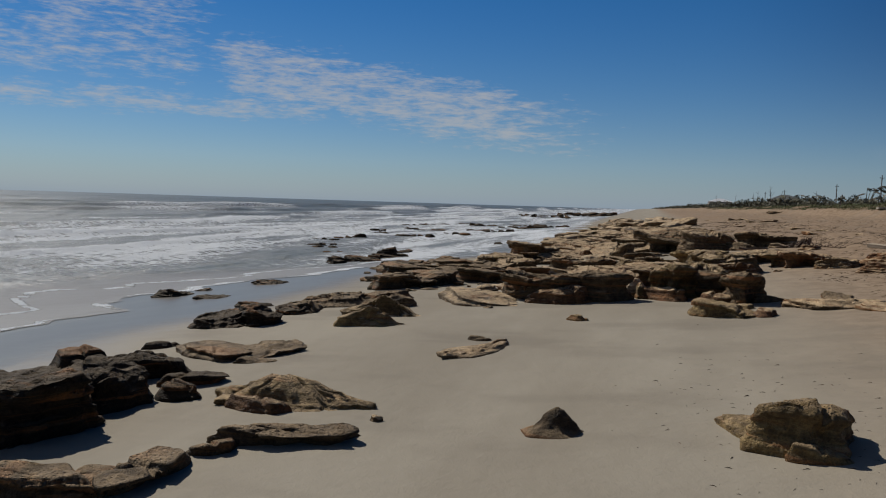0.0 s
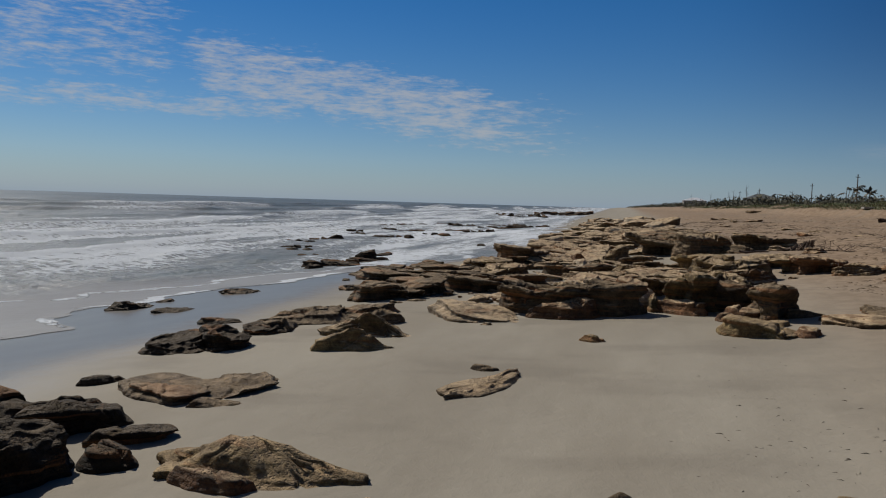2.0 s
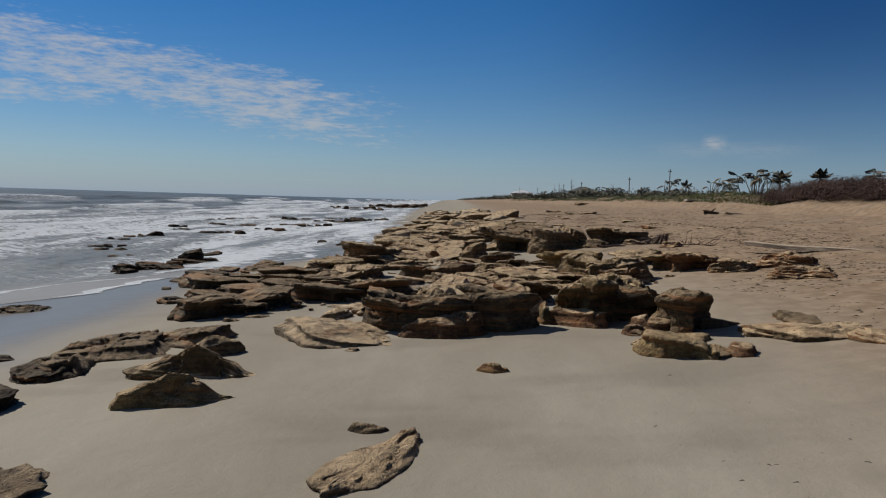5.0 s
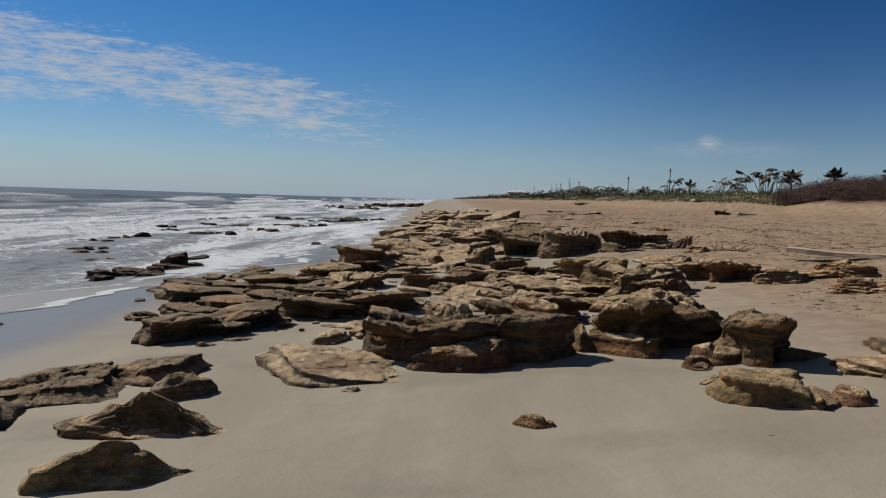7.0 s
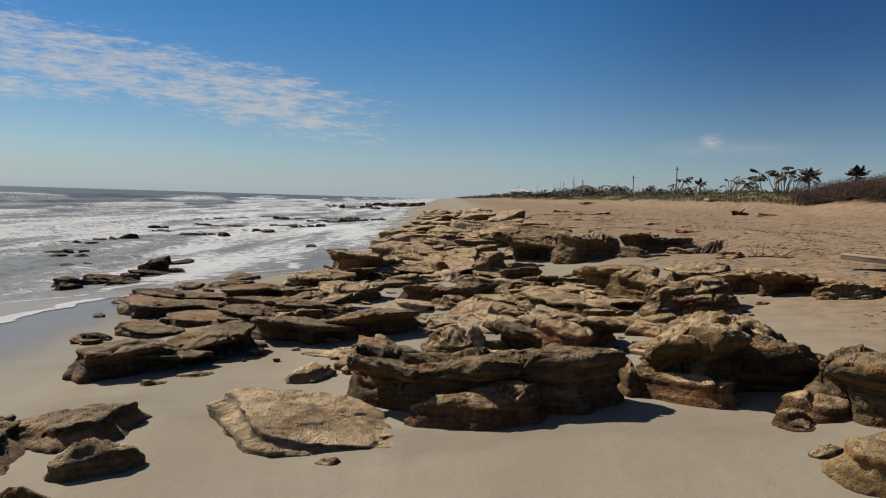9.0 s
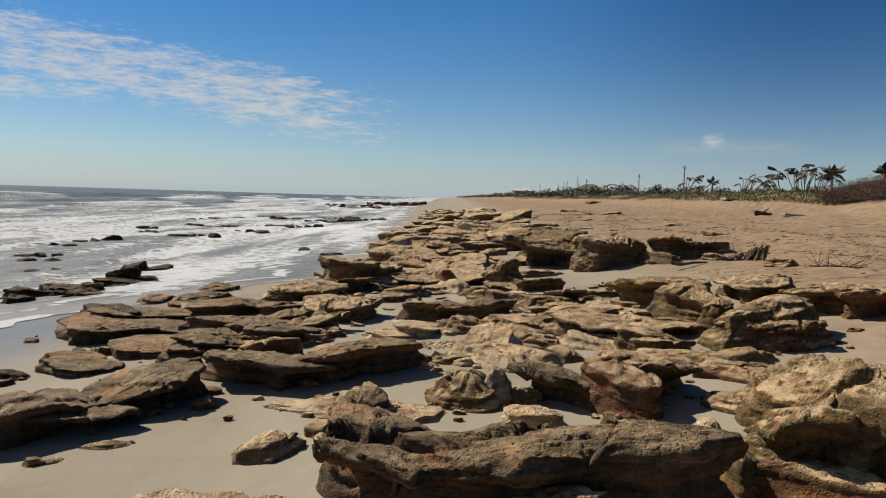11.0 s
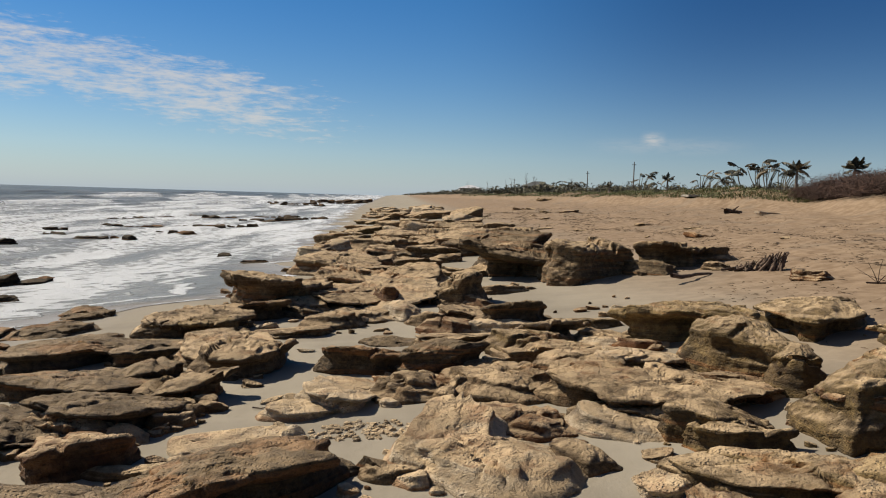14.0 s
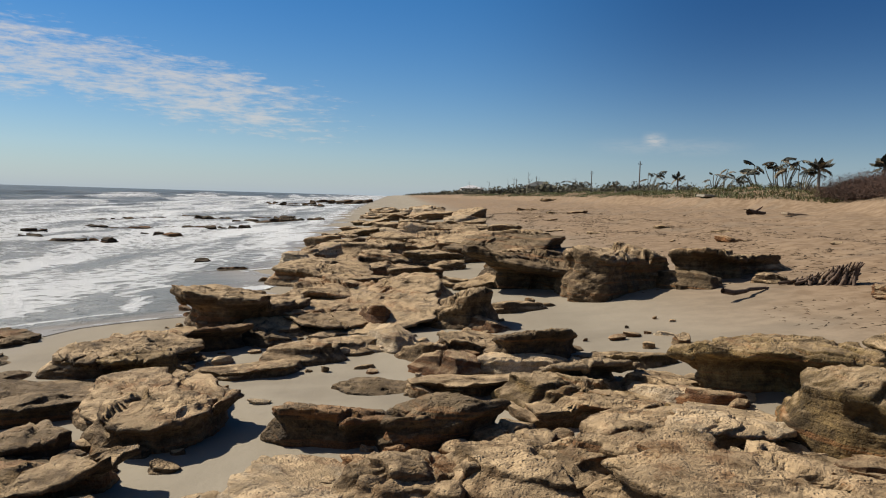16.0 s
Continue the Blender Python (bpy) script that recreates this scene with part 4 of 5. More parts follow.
ledge(-3.94, 24.97, 1.89, 1.18, 0.41, 17, brown, cut=0.5, dome=0.3, rough=0.6)
ledge(-9.32, 25.30, 0.50, 0.35, 0.12, 3, wet, dome=0.5)
ledge(-8.29, 25.58, 1.19, 0.90, 0.14, 4, brown, cut=0.15, dome=0.3, rough=0.6)
ledge(-2.38, 25.62, 0.58, 0.26, 0.12, -25, tan, dome=0.4, rough=1.5)
ledge(2.91, 25.75, 1.42, 1.28, 0.43, -31, rust, dome=0.25, cut=0.12, strata=1.8)
ledge(-0.49, 25.78, 0.41, 0.60, 0.18, 4, tan, dome=0.6)
ledge(1.13, 25.81, 0.97, 0.41, 0.24, -14, olive, cut=0.15, dome=0.3, strata=1.4)
ledge(-3.03, 25.82, 0.76, 0.32, 0.13, -4, brown, dome=0.4, rough=1.6)
ledge(-1.29, 25.88, 1.19, 1.32, 0.17, 3, pale, dome=0.65)
ledge(-4.65, 25.92, 0.95, 0.32, 0.08, 3, tan, cut=0.1, dome=0.35)
ledge(-5.50, 26.21, 0.94, 0.77, 0.29, 3, rust, cut=0.15, dome=0.3)
ledge(1.14, 26.30, 0.97, 0.75, 0.24, -15, olive, cut=0.1, dome=0.3, strata=1.5, rough=0.7)
ledge(2.92, 26.31, 1.23, 1.85, 0.59, -18, olive, dome=0.5, cut=0, rough=0.6)
ledge(-8.73, 26.46, 0.93, 0.54, 0.11, 10, brown, cut=0.1, dome=0.5, rough=0.6, strata=0.5)
ledge(-3.97, 26.71, 1.07, 0.73, 0.05, 33, pale, cut=0.2, dome=0.12, rough=0.45)
ledge(0.20, 26.71, 1.14, 0.61, 0.14, -28, pale, dome=0.2, rough=0.6)
ledge(-0.87, 26.92, 0.82, 0.76, 0.20, 9, rust, dome=0.3, rough=1.3)
ledge(-0.73, 27.08, 0.59, 0.37, 0.15, 18, rust, dome=0.4, rough=1.4)
ledge(-7.34, 27.17, 2.03, 2.04, 0.14, -2, brown, cut=0.1, dome=0.5, rough=0.6, strata=0.5)
ledge(0.67, 27.20, 1.16, 1.09, 0.10, -29, tan, cut=0.2, dome=0.2)
ledge(-4.91, 27.25, 0.24, 0.16, 0.07, 16, tan, dome=0.3)
ledge(-6.19, 27.25, 1.96, 1.74, 0.21, 15, brown, cut=0.15, dome=0.5, rough=0.6, strata=0.5)
ledge(-5.85, 27.30, 1.14, 0.97, 0.17, 13, tan, cut=0.1, dome=0.4, rough=1.6)
ledge(-4.86, 27.39, 0.55, 0.25, 0.16, 24, tan, dome=0.2)
ledge(0.95, 27.54, 2.41, 1.39, 0.28, -7, tan, cut=0.3, dome=0.2, strata=1.3)
ledge(-5.75, 27.57, 1.48, 1.08, 0.34, -2, brown, cut=0.25, dome=0.5, rough=0.6)
ledge(5.59, 27.61, 1.35, 2.03, 0.38, -47, rust, dome=0.25, cut=0.4, strata=1.4)
ledge(2.70, 27.66, 0.53, 0.79, 0.49, -28, olive, dome=0.35, strata=1.4, rough=0.7)
ledge(-3.43, 27.74, 0.85, 0.56, 0.10, 24, pale, cut=0.15, dome=0.12, rough=0.45)
ledge(2.09, 27.83, 0.88, 0.74, 0.16, -31, rust, dome=0.3)
ledge(-4.91, 27.83, 0.47, 0.18, 0.10, 12, tan, dome=0.2)
ledge(-2.92, 28.31, 0.99, 1.20, 0.17, 12, pale, cut=0.2, dome=0.1, rough=0.45)
ledge(5.42, 28.52, 1.38, 2.06, 0.34, -63, olive, dome=0.35, cut=0.25, rough=0.7)
ledge(-4.99, 28.56, 1.18, 0.68, 0.29, 31, tan, cut=0.4, dome=0.15)
ledge(-1.76, 28.59, 0.94, 0.61, 0.20, 8, tan, dome=0.3, rough=1.6)
ledge(-0.80, 28.60, 1.15, 1.05, 0.20, 11, tan, dome=0.4, rough=1.6)
ledge(2.45, 28.61, 0.89, 1.34, 0.61, -6, olive, dome=0.4, cut=0.12, rough=0.7)
ledge(-0.46, 28.63, 0.92, 0.60, 0.23, 26, tan, dome=0.4)
ledge(-1.86, 28.66, 1.10, 0.65, 0.14, 28, tan, dome=0.4, rough=1.6)
ledge(-1.01, 28.82, 0.80, 0.74, 0.20, 18, tan, dome=0.35, rough=1.3)
ledge(0.35, 28.85, 0.92, 1.22, 0.32, 5, tan, dome=0.4, cut=0.05, rough=0.9)
ledge(-8.88, 29.06, 2.56, 2.41, 0.25, 12, brown, cut=0.2, dome=0.5, rough=0.6, strata=0.5)
ledge(-6.58, 29.14, 2.45, 1.42, 0.23, 6, brown, cut=0.2, dome=0.5, rough=0.6, strata=0.5)
ledge(2.43, 29.32, 0.49, 0.73, 0.26, -21, olive, dome=0.5)
ledge(1.39, 29.36, 1.35, 2.03, 0.18, -8, pale, cut=0.2, dome=0.15, rough=0.7)
ledge(2.30, 29.37, 0.44, 0.62, 0.22, -2, olive, dome=0.5)
ledge(-0.90, 29.40, 0.66, 0.65, 0.17, 15, tan, dome=0.4)
ledge(-5.83, 29.69, 0.81, 0.57, 0.25, 15, brown, cut=0.15, dome=0.35, rough=0.7)
ledge(-1.65, 29.69, 1.04, 0.59, 0.44, 8, brown, cut=0.2, dome=0.12, strata=1.8)
ledge(-2.62, 29.85, 1.16, 0.79, 0.36, -3, brown, cut=0.25, dome=0.2, rough=1.4)
ledge(0.13, 30.12, 1.30, 0.79, 0.24, -12, tan, dome=0.35, cut=0.15, rough=1.3)
ledge(-4.44, 30.23, 1.32, 1.09, 0.38, 52, tan, dome=0.25, cut=0.3)
ledge(1.65, 30.34, 0.58, 0.36, 0.17, -26, rust, dome=0.3)
ledge(4.68, 30.51, 1.39, 2.09, 0.38, -33, olive, dome=0.3, cut=0.3, rough=0.7)
ledge(2.60, 30.62, 1.70, 1.54, 0.61, -51, gold, cut=0.5, dome=0.2, strata=1.3)
ledge(1.36, 30.70, 0.75, 0.55, 0.14, -64, pale, dome=0.25, rough=0.7)
ledge(0.21, 30.72, 1.44, 1.34, 0.26, 13, olive, dome=0.4)
ledge(-10.30, 31.00, 2.20, 0.61, 0.29, -48, wet, cut=0.1, dome=0.3)
ledge(-5.00, 31.04, 1.42, 2.13, 0.27, 7, tan, dome=0.35, cut=0.25)
ledge(-6.26, 31.14, 1.15, 0.75, 0.21, 6, brown, cut=0.15, dome=0.35, rough=0.7)
ledge(-9.31, 31.15, 2.19, 1.89, 0.18, 20, brown, cut=0.2, dome=0.5, rough=0.6, strata=0.5)
ledge(1.30, 31.26, 0.70, 0.63, 0.13, -34, tan, dome=0.3)
ledge(0.42, 31.54, 1.09, 1.04, 0.28, 8, slab, cut=0.45, dome=0.12)
ledge(-7.00, 31.59, 2.91, 1.62, 0.24, 17, brown, cut=0.2, dome=0.5, rough=0.6, strata=0.5)
ledge(-0.80, 31.62, 1.65, 0.79, 0.16, -2, tan, cut=0.25, dome=0.2)
ledge(-2.17, 31.97, 1.15, 0.45, 0.05, 4, brown, dome=0.2)
ledge(1.49, 32.47, 0.79, 0.49, 0.16, 19, olive, dome=0.3)
ledge(-0.21, 32.65, 1.11, 0.78, 0.18, 6, pale, dome=0.35, cut=0.1)
ledge(-1.24, 32.83, 0.87, 0.83, 0.24, 18, rust, dome=0.45)
ledge(1.13, 32.89, 0.60, 0.28, 0.11, 3, tan, dome=0.3)
ledge(-4.02, 33.06, 1.28, 0.74, 0.11, 14, tan, dome=0.2, cut=0.2)
ledge(-7.69, 33.09, 0.72, 0.34, 0.10, 82, brown, dome=0.4)
ledge(-6.16, 33.27, 1.69, 1.06, 0.28, -25, gold, cut=0.5, dome=0.15)
ledge(-6.41, 33.34, 1.29, 0.93, 0.43, -32, tan, cut=0.35, dome=0.3)
ledge(0.13, 33.44, 1.31, 1.19, 0.32, 14, brown, dome=0.45, cut=0.1)
ledge(-6.08, 33.59, 1.41, 1.36, 0.38, 37, tan, cut=0.2, dome=0.3)
ledge(-1.51, 33.79, 0.71, 0.64, 0.21, 22, tan, dome=0.4)
ledge(-5.53, 33.89, 0.78, 0.85, 0.17, 6, brown, cut=0.3, dome=0.2)
ledge(-3.54, 34.04, 0.91, 0.82, 0.22, 8, tan, dome=0.4)
ledge(-0.72, 34.17, 1.24, 0.94, 0.21, 3, tan, dome=0.2, cut=0.15)
ledge(-2.84, 34.55, 1.55, 0.76, 0.18, 44, tan, dome=0.4)
ledge(-2.06, 34.78, 0.68, 1.02, 0.27, 30, pale, dome=0.5)
ledge(-5.23, 35.07, 1.29, 1.06, 0.32, 31, brown, dome=0.2, cut=0.2)
ledge(-6.01, 35.33, 0.97, 1.46, 0.24, 8, rust, dome=0.3, cut=0.1)
ledge(-4.36, 35.44, 0.70, 0.80, 0.20, 11, brown, dome=0.3)
ledge(-0.27, 35.93, 0.58, 0.70, 0.16, -5, rust, dome=0.5)
ledge(-4.40, 36.25, 1.09, 1.24, 0.30, 7, tan, dome=0.4)
ledge(-0.71, 36.57, 0.99, 1.49, 0.49, 14, tan, dome=0.2, cut=0.1, tip=6)
ledge(-5.03, 36.65, 1.93, 2.31, 0.74, -21, tan, cut=0.25, dome=0.15, strata=1.8)
ledge(-3.29, 36.83, 1.78, 1.85, 0.29, 2, tan, cut=0.35, dome=0.2)
ledge(-2.41, 36.84, 0.55, 0.82, 0.41, 20, rust, dome=0.4)
ledge(-2.76, 37.66, 3.33, 3.60, 0.26, 51, slab, dome=0.15, cut=0.2, tip=6)
ledge(-4.47, 37.72, 0.73, 1.10, 0.35, 4, tan, dome=0.4)
ledge(0.62, 38.11, 1.09, 0.69, 0.15, 21, tan, dome=0.2, tip=5)
ledge(-5.32, 38.49, 1.00, 1.50, 0.55, 52, tan, dome=0.3, tip=8)
ledge(-5.69, 38.66, 1.60, 1.38, 0.31, -25, rust, dome=0.3, cut=0.2)
ledge(-2.11, 39.12, 2.22, 2.22, 0.49, 45, tan, dome=0.3, tip=8)
ledge(4.94, 39.23, 1.40, 0.89, 0.30, -53, brown, dome=0.2)
ledge(-3.24, 39.52, 2.26, 1.83, 0.50, -19, tan, dome=0.3, cut=0.15)
ledge(-3.72, 39.92, 0.94, 1.41, 0.30, 3, tan, dome=0.4)
ledge(3.45, 40.08, 1.84, 2.76, 0.95, -23, tan, cut=0.12, dome=0.3, strata=1.8)
ledge(6.38, 40.32, 2.15, 3.00, 0.54, -38, tan, cut=0.3, dome=0.2, strata=1.6)
ledge(1.65, 41.38, 3.47, 3.00, 0.92, -37, brown, cut=0.4, dome=0.25, strata=1.5)
ledge(-3.06, 42.19, 1.59, 1.51, 0.40, -19, tan, dome=0.3, cut=0.15)
ledge(-4.13, 44.36, 2.33, 3.00, 0.55, 17, tan, dome=0.4, cut=0.1)
ledge(-1.36, 44.51, 1.50, 2.25, 0.33, 8, tan, dome=0.35, cut=0.15)
ledge(-2.32, 45.45, 1.93, 1.09, 0.37, 43, tan, dome=0.2)
ledge(-3.70, 48.23, 1.23, 1.67, 0.43, 27, tan, dome=0.3)
ledge(-0.21, 49.92, 1.82, 2.73, 0.36, -13, tan, dome=0.3, cut=0.15)
ledge(1.99, 50.50, 4.46, 3.00, 0.60, 16, brown, dome=0.3, cut=0.2, strata=1.4)
ledge(-4.97, 51.93, 2.41, 0.94, 0.53, 73, pale, dome=0.4)
ledge(-2.91, 54.57, 2.36, 3.00, 0.44, 27, tan, dome=0.4)
ledge(3.60, 55.59, 3.12, 3.00, 0.63, -20, tan, dome=0.3, cut=0.2, strata=1.4)
ledge(0.57, 56.87, 2.75, 3.00, 0.51, -6, tan, dome=0.3, cut=0.2)
ledge(-1.80, 26.20, 1.75, 0.78, 0.24, 57, pale, dome=0.05, tip=11, roll=-3, rough=0.6)


# open sand between the rocks: x, y, radius
CLEARINGS = [(-2.6, 27.1, 0.9), (-3.6, 27.9, 0.6), (-0.4, 26.5, 0.5), (-4.7, 23.0, 1.2), (-3.8, 24.2, 0.7), (2.4, 25.2, 0.8), (0.3, 22.9, 0.5), (-2.7, 33.0, 1.2),
             (-2.0, 34.3, 0.8), (1.5, 36.8, 1.9), (3.0, 36.0, 1.4), (-6.2, 22.0, 1.1), (0.7, 38.2, 1.2)]


def scatter_rocks(count, x0, x1, y0, y1, small, large, flat, mats, rng, heap=None):
    """Loose slabs of the shelf farther along the beach."""
    for _ in range(count):
        x, y = rng.uniform(x0, x1), rng.uniform(y0, y1)
        size = small + (large - small) * rng.random() ** 2
        if size > 0.35 and any(math.hypot(x - cx, y - cy) < r + 0.4 * size for cx, cy, r in CLEARINGS):
            continue
        rock(x, y, size * rng.uniform(0.9, 1.7), size * rng.uniform(0.7, 1.1), max(0.06, size * flat * rng.uniform(0.5, 1.2)), rng.uniform(-35, 40), rng.choice(mats),
             cut=rng.uniform(0, 0.3), square=rng.uniform(1.7, 3.0), tip=rng.uniform(-11, 11), strata=1.4, n=12 if size < 0.5 or y > 60 else 18, heap=heap)


def heap_object(name, heap, label):
    """All the pieces of a heap in one mesh."""
    mats = []
    vs, fs, mi, k = [], [], [], 0
    for v, f, m in heap:
        if m not in mats:
            mats.append(m)
        vs.append(v)
        fs.append(f + k)
        mi.append(np.full(len(f), mats.index(m)))
        k += len(v)
    me = mesh_from(name, np.concatenate(vs), np.concatenate(fs), mats[0])
    for m in mats[1:]:
        me.materials.append(m)
    me.polygons.foreach_set("material_index", np.concatenate(mi).astype(np.int32))
    tagged(new(name, me), label, "rocks", kind="stuff")


rng = random.Random(4)
shelf, rubble = [], []
scatter_rocks(26, -6.0, 3.0, 24.5, 36, 0.25, 0.6, 0.26, (tan, pale, pale, tan), rng, rubble)
scatter_rocks(8, -3.0, 2.5, 26, 33.5, 0.6, 1.3, 0.07, (pale, pale, tan), rng, rubble)
scatter_rocks(22, -5.5, 0.5, 39, 48, 0.4, 1.2, 0.3, (tan, tan, pale), rng, shelf)
scatter_rocks(85, -5.5, 4.5, 44, 75, 0.5, 2.0, 0.46, (tan, tan, pale), rng, shelf)
scatter_rocks(120, -5.0, 5.0, 62, 150, 0.6, 2.6, 0.34, (tan, tan, pale, olive), rng, shelf)
scatter_rocks(26, 4.0, 13.0, 40, 110, 0.25, 1.5, 0.16, (tan, rust, tan), rng, shelf)
scatter_rocks(150, -7.0, 3.5, 21, 36, 0.07, 0.32, 0.5, (tan, pale, rust), rng, rubble)
heap_object("far_rock_shelf", shelf, "far shelf of broken layered shell-stone slabs")
for k in range(150):                                      # crumbs of stone on a sand patch
    a, d = rng.uniform(0, 2 * math.pi), rng.random() ** 0.6
    s = rng.uniform(0.025, 0.075)
    rock(-2.65 + 0.62 * d * math.cos(a), 27.0 + 0.34 * d * math.sin(a), s * 1.3, s, s * 0.5, rng.uniform(0, 180), pale, n=8, heap=rubble)
for bx, by, bl, bd, bt, bm_ in BEDS:                       # pieces fallen from the beds
    if by < 22:
        continue
    for _ in range(2 + int(2.5 * min(bl, 2.0))):
        a, e, s = rng.uniform(0, 2 * math.pi), rng.uniform(0.55, 0.85), 0.05 + 0.26 * rng.random() ** 2.2
        c, q = math.cos(math.radians(bt)), math.sin(math.radians(bt))
        px, py = math.cos(a) * e * bl, math.sin(a) * e * bd
        gx, gy = bx + px * c - py * q, by + px * q + py * c
        rock(gx, gy, s * rng.uniform(1.0, 1.8), s, s * rng.uniform(0.3, 0.7), rng.uniform(-60, 60), bm_, cut=0.1, square=rng.uniform(0.8, 2.2), tip=rng.uniform(-15, 15), n=8 if s < 0.09 else 12, heap=rubble)
heap_object("rock_rubble", rubble, "small broken stones between the larger rocks")


# ---- things of the dune and beach ----
def part(name, verts, faces, mat, parent, label="", shade=False):
    ob = new(name, mesh_from(name, np.array(verts, float), np.array(faces), mat, shade))
    ob.parent = parent
    if label:
        ob["label"] = label
    return ob


def box(w, d, h, z=0.0, cx=0.0, cy=0.0):
    v = [(cx + sx * w / 2, cy + sy * d / 2, z + k * h) for k in (0, 1) for sx, sy in ((-1, -1), (1, -1), (1, 1), (-1, 1))]
    return v, [(3, 2, 1, 0), (4, 5, 6, 7), (0, 1, 5, 4), (1, 2, 6, 5), (2, 3, 7, 6), (3, 0, 4, 7)]


def tube(points, radii, sides=8):
    """A bent, tapered stem."""
    v, f = [], []
    pts = [Vector(p) for p in points]
    for i, p in enumerate(pts):
        t = (pts[min(i + 1, len(pts) - 1)] - pts[max(i - 1, 0)]).normalized()
        a = t.orthogonal().normalized()
        b = t.cross(a)
        v += [tuple(p + float(radii[i]) * (a * math.cos(q * 2 * math.pi / sides) + b * math.sin(q * 2 * math.pi / sides))) for q in range(sides)]
    for i in range(len(pts) - 1):
        f += [(i * sides + q, i * sides + (q + 1) % sides, (i + 1) * sides + (q + 1) % sides, (i + 1) * sides + q) for q in range(sides)]
    return v, f


def blades(points, heights, width, lean, rng, name, mat, label, category):
    """Many thin two-step leaves in one mesh."""
    v, f = [], []
    for (x, y, z), h in zip(points, heights):
        a, b = rng.uniform(0, 2 * math.pi), rng.uniform(0.2, 1.0) * lean
        ca, sa = math.cos(a) * width / 2, math.sin(a) * width / 2
        ox, oy = b * h * math.cos(a + 1.4), b * h * math.sin(a + 1.4)
        i = len(v)
        v += [(x - ca, y - sa, z - 0.1), (x + ca, y + sa, z - 0.1), (x + ca * 0.9 + ox * 0.4, y + sa * 0.9 + oy * 0.4, z + h * 0.6), (x - ca * 0.9 + ox * 0.4, y - sa * 0.9 + oy * 0.4, z + h * 0.6),
              (x + ca * 0.2 + ox, y + sa * 0.2 + oy, z + h), (x - ca * 0.2 + ox, y - sa * 0.2 + oy, z + h)]
        f += [(i, i + 1, i + 2, i + 3), (i + 3, i + 2, i + 4, i + 5)]
    return tagged(new(name, mesh_from(name, np.array(v), np.array(f), mat, False)), label, category, kind="stuff")


def lip_x(y):
    return 22.6 + float(lip_shift(y)) * 0.9


def spots(count, y0, y1, dx0, dx1, rng, bias=1.0):
    ys = np.array([y0 + (y1 - y0) * rng.random() ** bias for _ in range(count)])
    xs = np.array([lip_x(q) for q in ys]) + np.array([rng.uniform(dx0, dx1) for _ in range(count)])
    return np.stack([xs, ys, ground_z(xs, ys)], 1)


rng = random.Random(9)
pts = spots(60000, 64, 260, 0.0, 9.0, rng, 1.5)
blades(pts, [0.06 + 0.16 * rng.random() ** 2 + 0.28 * max(0.0, math.sin(q[1] * 0.5 + 0.7 * q[0]) * math.sin(q[1] * 0.17 + 1)) * rng.random() for q in pts], 0.04, 2.2, rng, "dune_grass", grass_mat, "low green and straw-coloured dune grass", "grass")
def leaf_mass(name, count, y0, y1, dx0, dx1, low, high, leaf, seed, label, mat=leaf_mat, thin=0.5, bias=1.6, category="shrubs"):
    """Far thicket: leaf clumps heaped over crowns of uneven height."""
    r = random.Random(seed)
    v, f = [], []
    for _ in range(count // 60):
        y = y0 + (y1 - y0) * r.random() ** bias
        x = lip_x(y) + r.uniform(dx0, dx1)
        g = float(ground_z(np.array([x]), np.array([y]))[0])
        top = r.uniform(low, high)
        wide = top * r.uniform(0.5, 1.1)
        for _ in range(60):
            q, e = r.uniform(0, 2 * math.pi), r.random() ** 0.5
            h = top * (0.15 + 0.85 * r.random()) * (1 - 0.5 * e * e)
            c = Vector((x + wide * e * math.cos(q), y + wide * e * math.sin(q), g + h))
            n1 = Vector((r.uniform(-1, 1), r.uniform(-1, 1), r.uniform(-1, 1))).normalized()
            n2 = n1.orthogonal().normalized()
            s = leaf * r.uniform(0.5, 1.4)
            i = len(v)
            v += [tuple(c - n1 * s), tuple(c + n2 * s * thin), tuple(c + n1 * s), tuple(c - n2 * s * thin)]
            f.append((i, i + 1, i + 2, i + 3))
    tagged(new(name, mesh_from(name, np.array(v), np.array(f), mat, False)), label, category, kind="stuff")


leaf_mass("dead_brush", 190000, 40, 66.5, 0.3, 6, 0.7, 1.5, 0.105, 20, "dense thicket of dead brown brush on the dune", dead_mat, 0.13, 1.0, "brush")
leaf_mass("dune_scrub", 14000, 80, 330, 5, 22, 0.35, 0.95, 0.15, 21, "dark green coastal scrub behind the dune")
leaf_mass("far_scrub", 42000, 170, 1300, 2, 40, 0.9, 3.0, 0.34, 22, "far line of dark coastal scrub and trees")


def frond_mesh(length, droop, seed, mat, feather=0.33):
    """One feathered leaf: a curved rib with paired leaflets."""
    r = random.Random(seed)
    rib = [(length * s, 0.0, length * (0.45 * s - droop * s * s)) for s in np.linspace(0, 1, 8)]
    v, f = tube(rib, [0.035 * (1.1 - s) for s in np.linspace(0, 1, 8)], 4)
    for k in range(26):
        s = 0.18 + 0.82 * k / 26
        x, z = length * s, length * (0.45 * s - droop * s * s)
        long = length * feather * math.sin(math.pi * (0.15 + 0.8 * s)) * r.uniform(0.6, 1.15)
        for side in (-1, 1):
            if r.random() < 0.12:
                continue
            i = len(v)
            v += [(x - 0.03, 0, z), (x + 0.03 + 0.09 * feather, 0, z), (x + 0.55 * long, side * long * 0.75, z - long * r.uniform(0.2, 0.6)), (x + 0.5 * long - 0.06, side * long * 0.75, z - long * 0.5)]
            f.append((i, i + 1, i + 2, i + 3))
    return mesh_from("frond", np.array(v), np.array(f), mat, False)


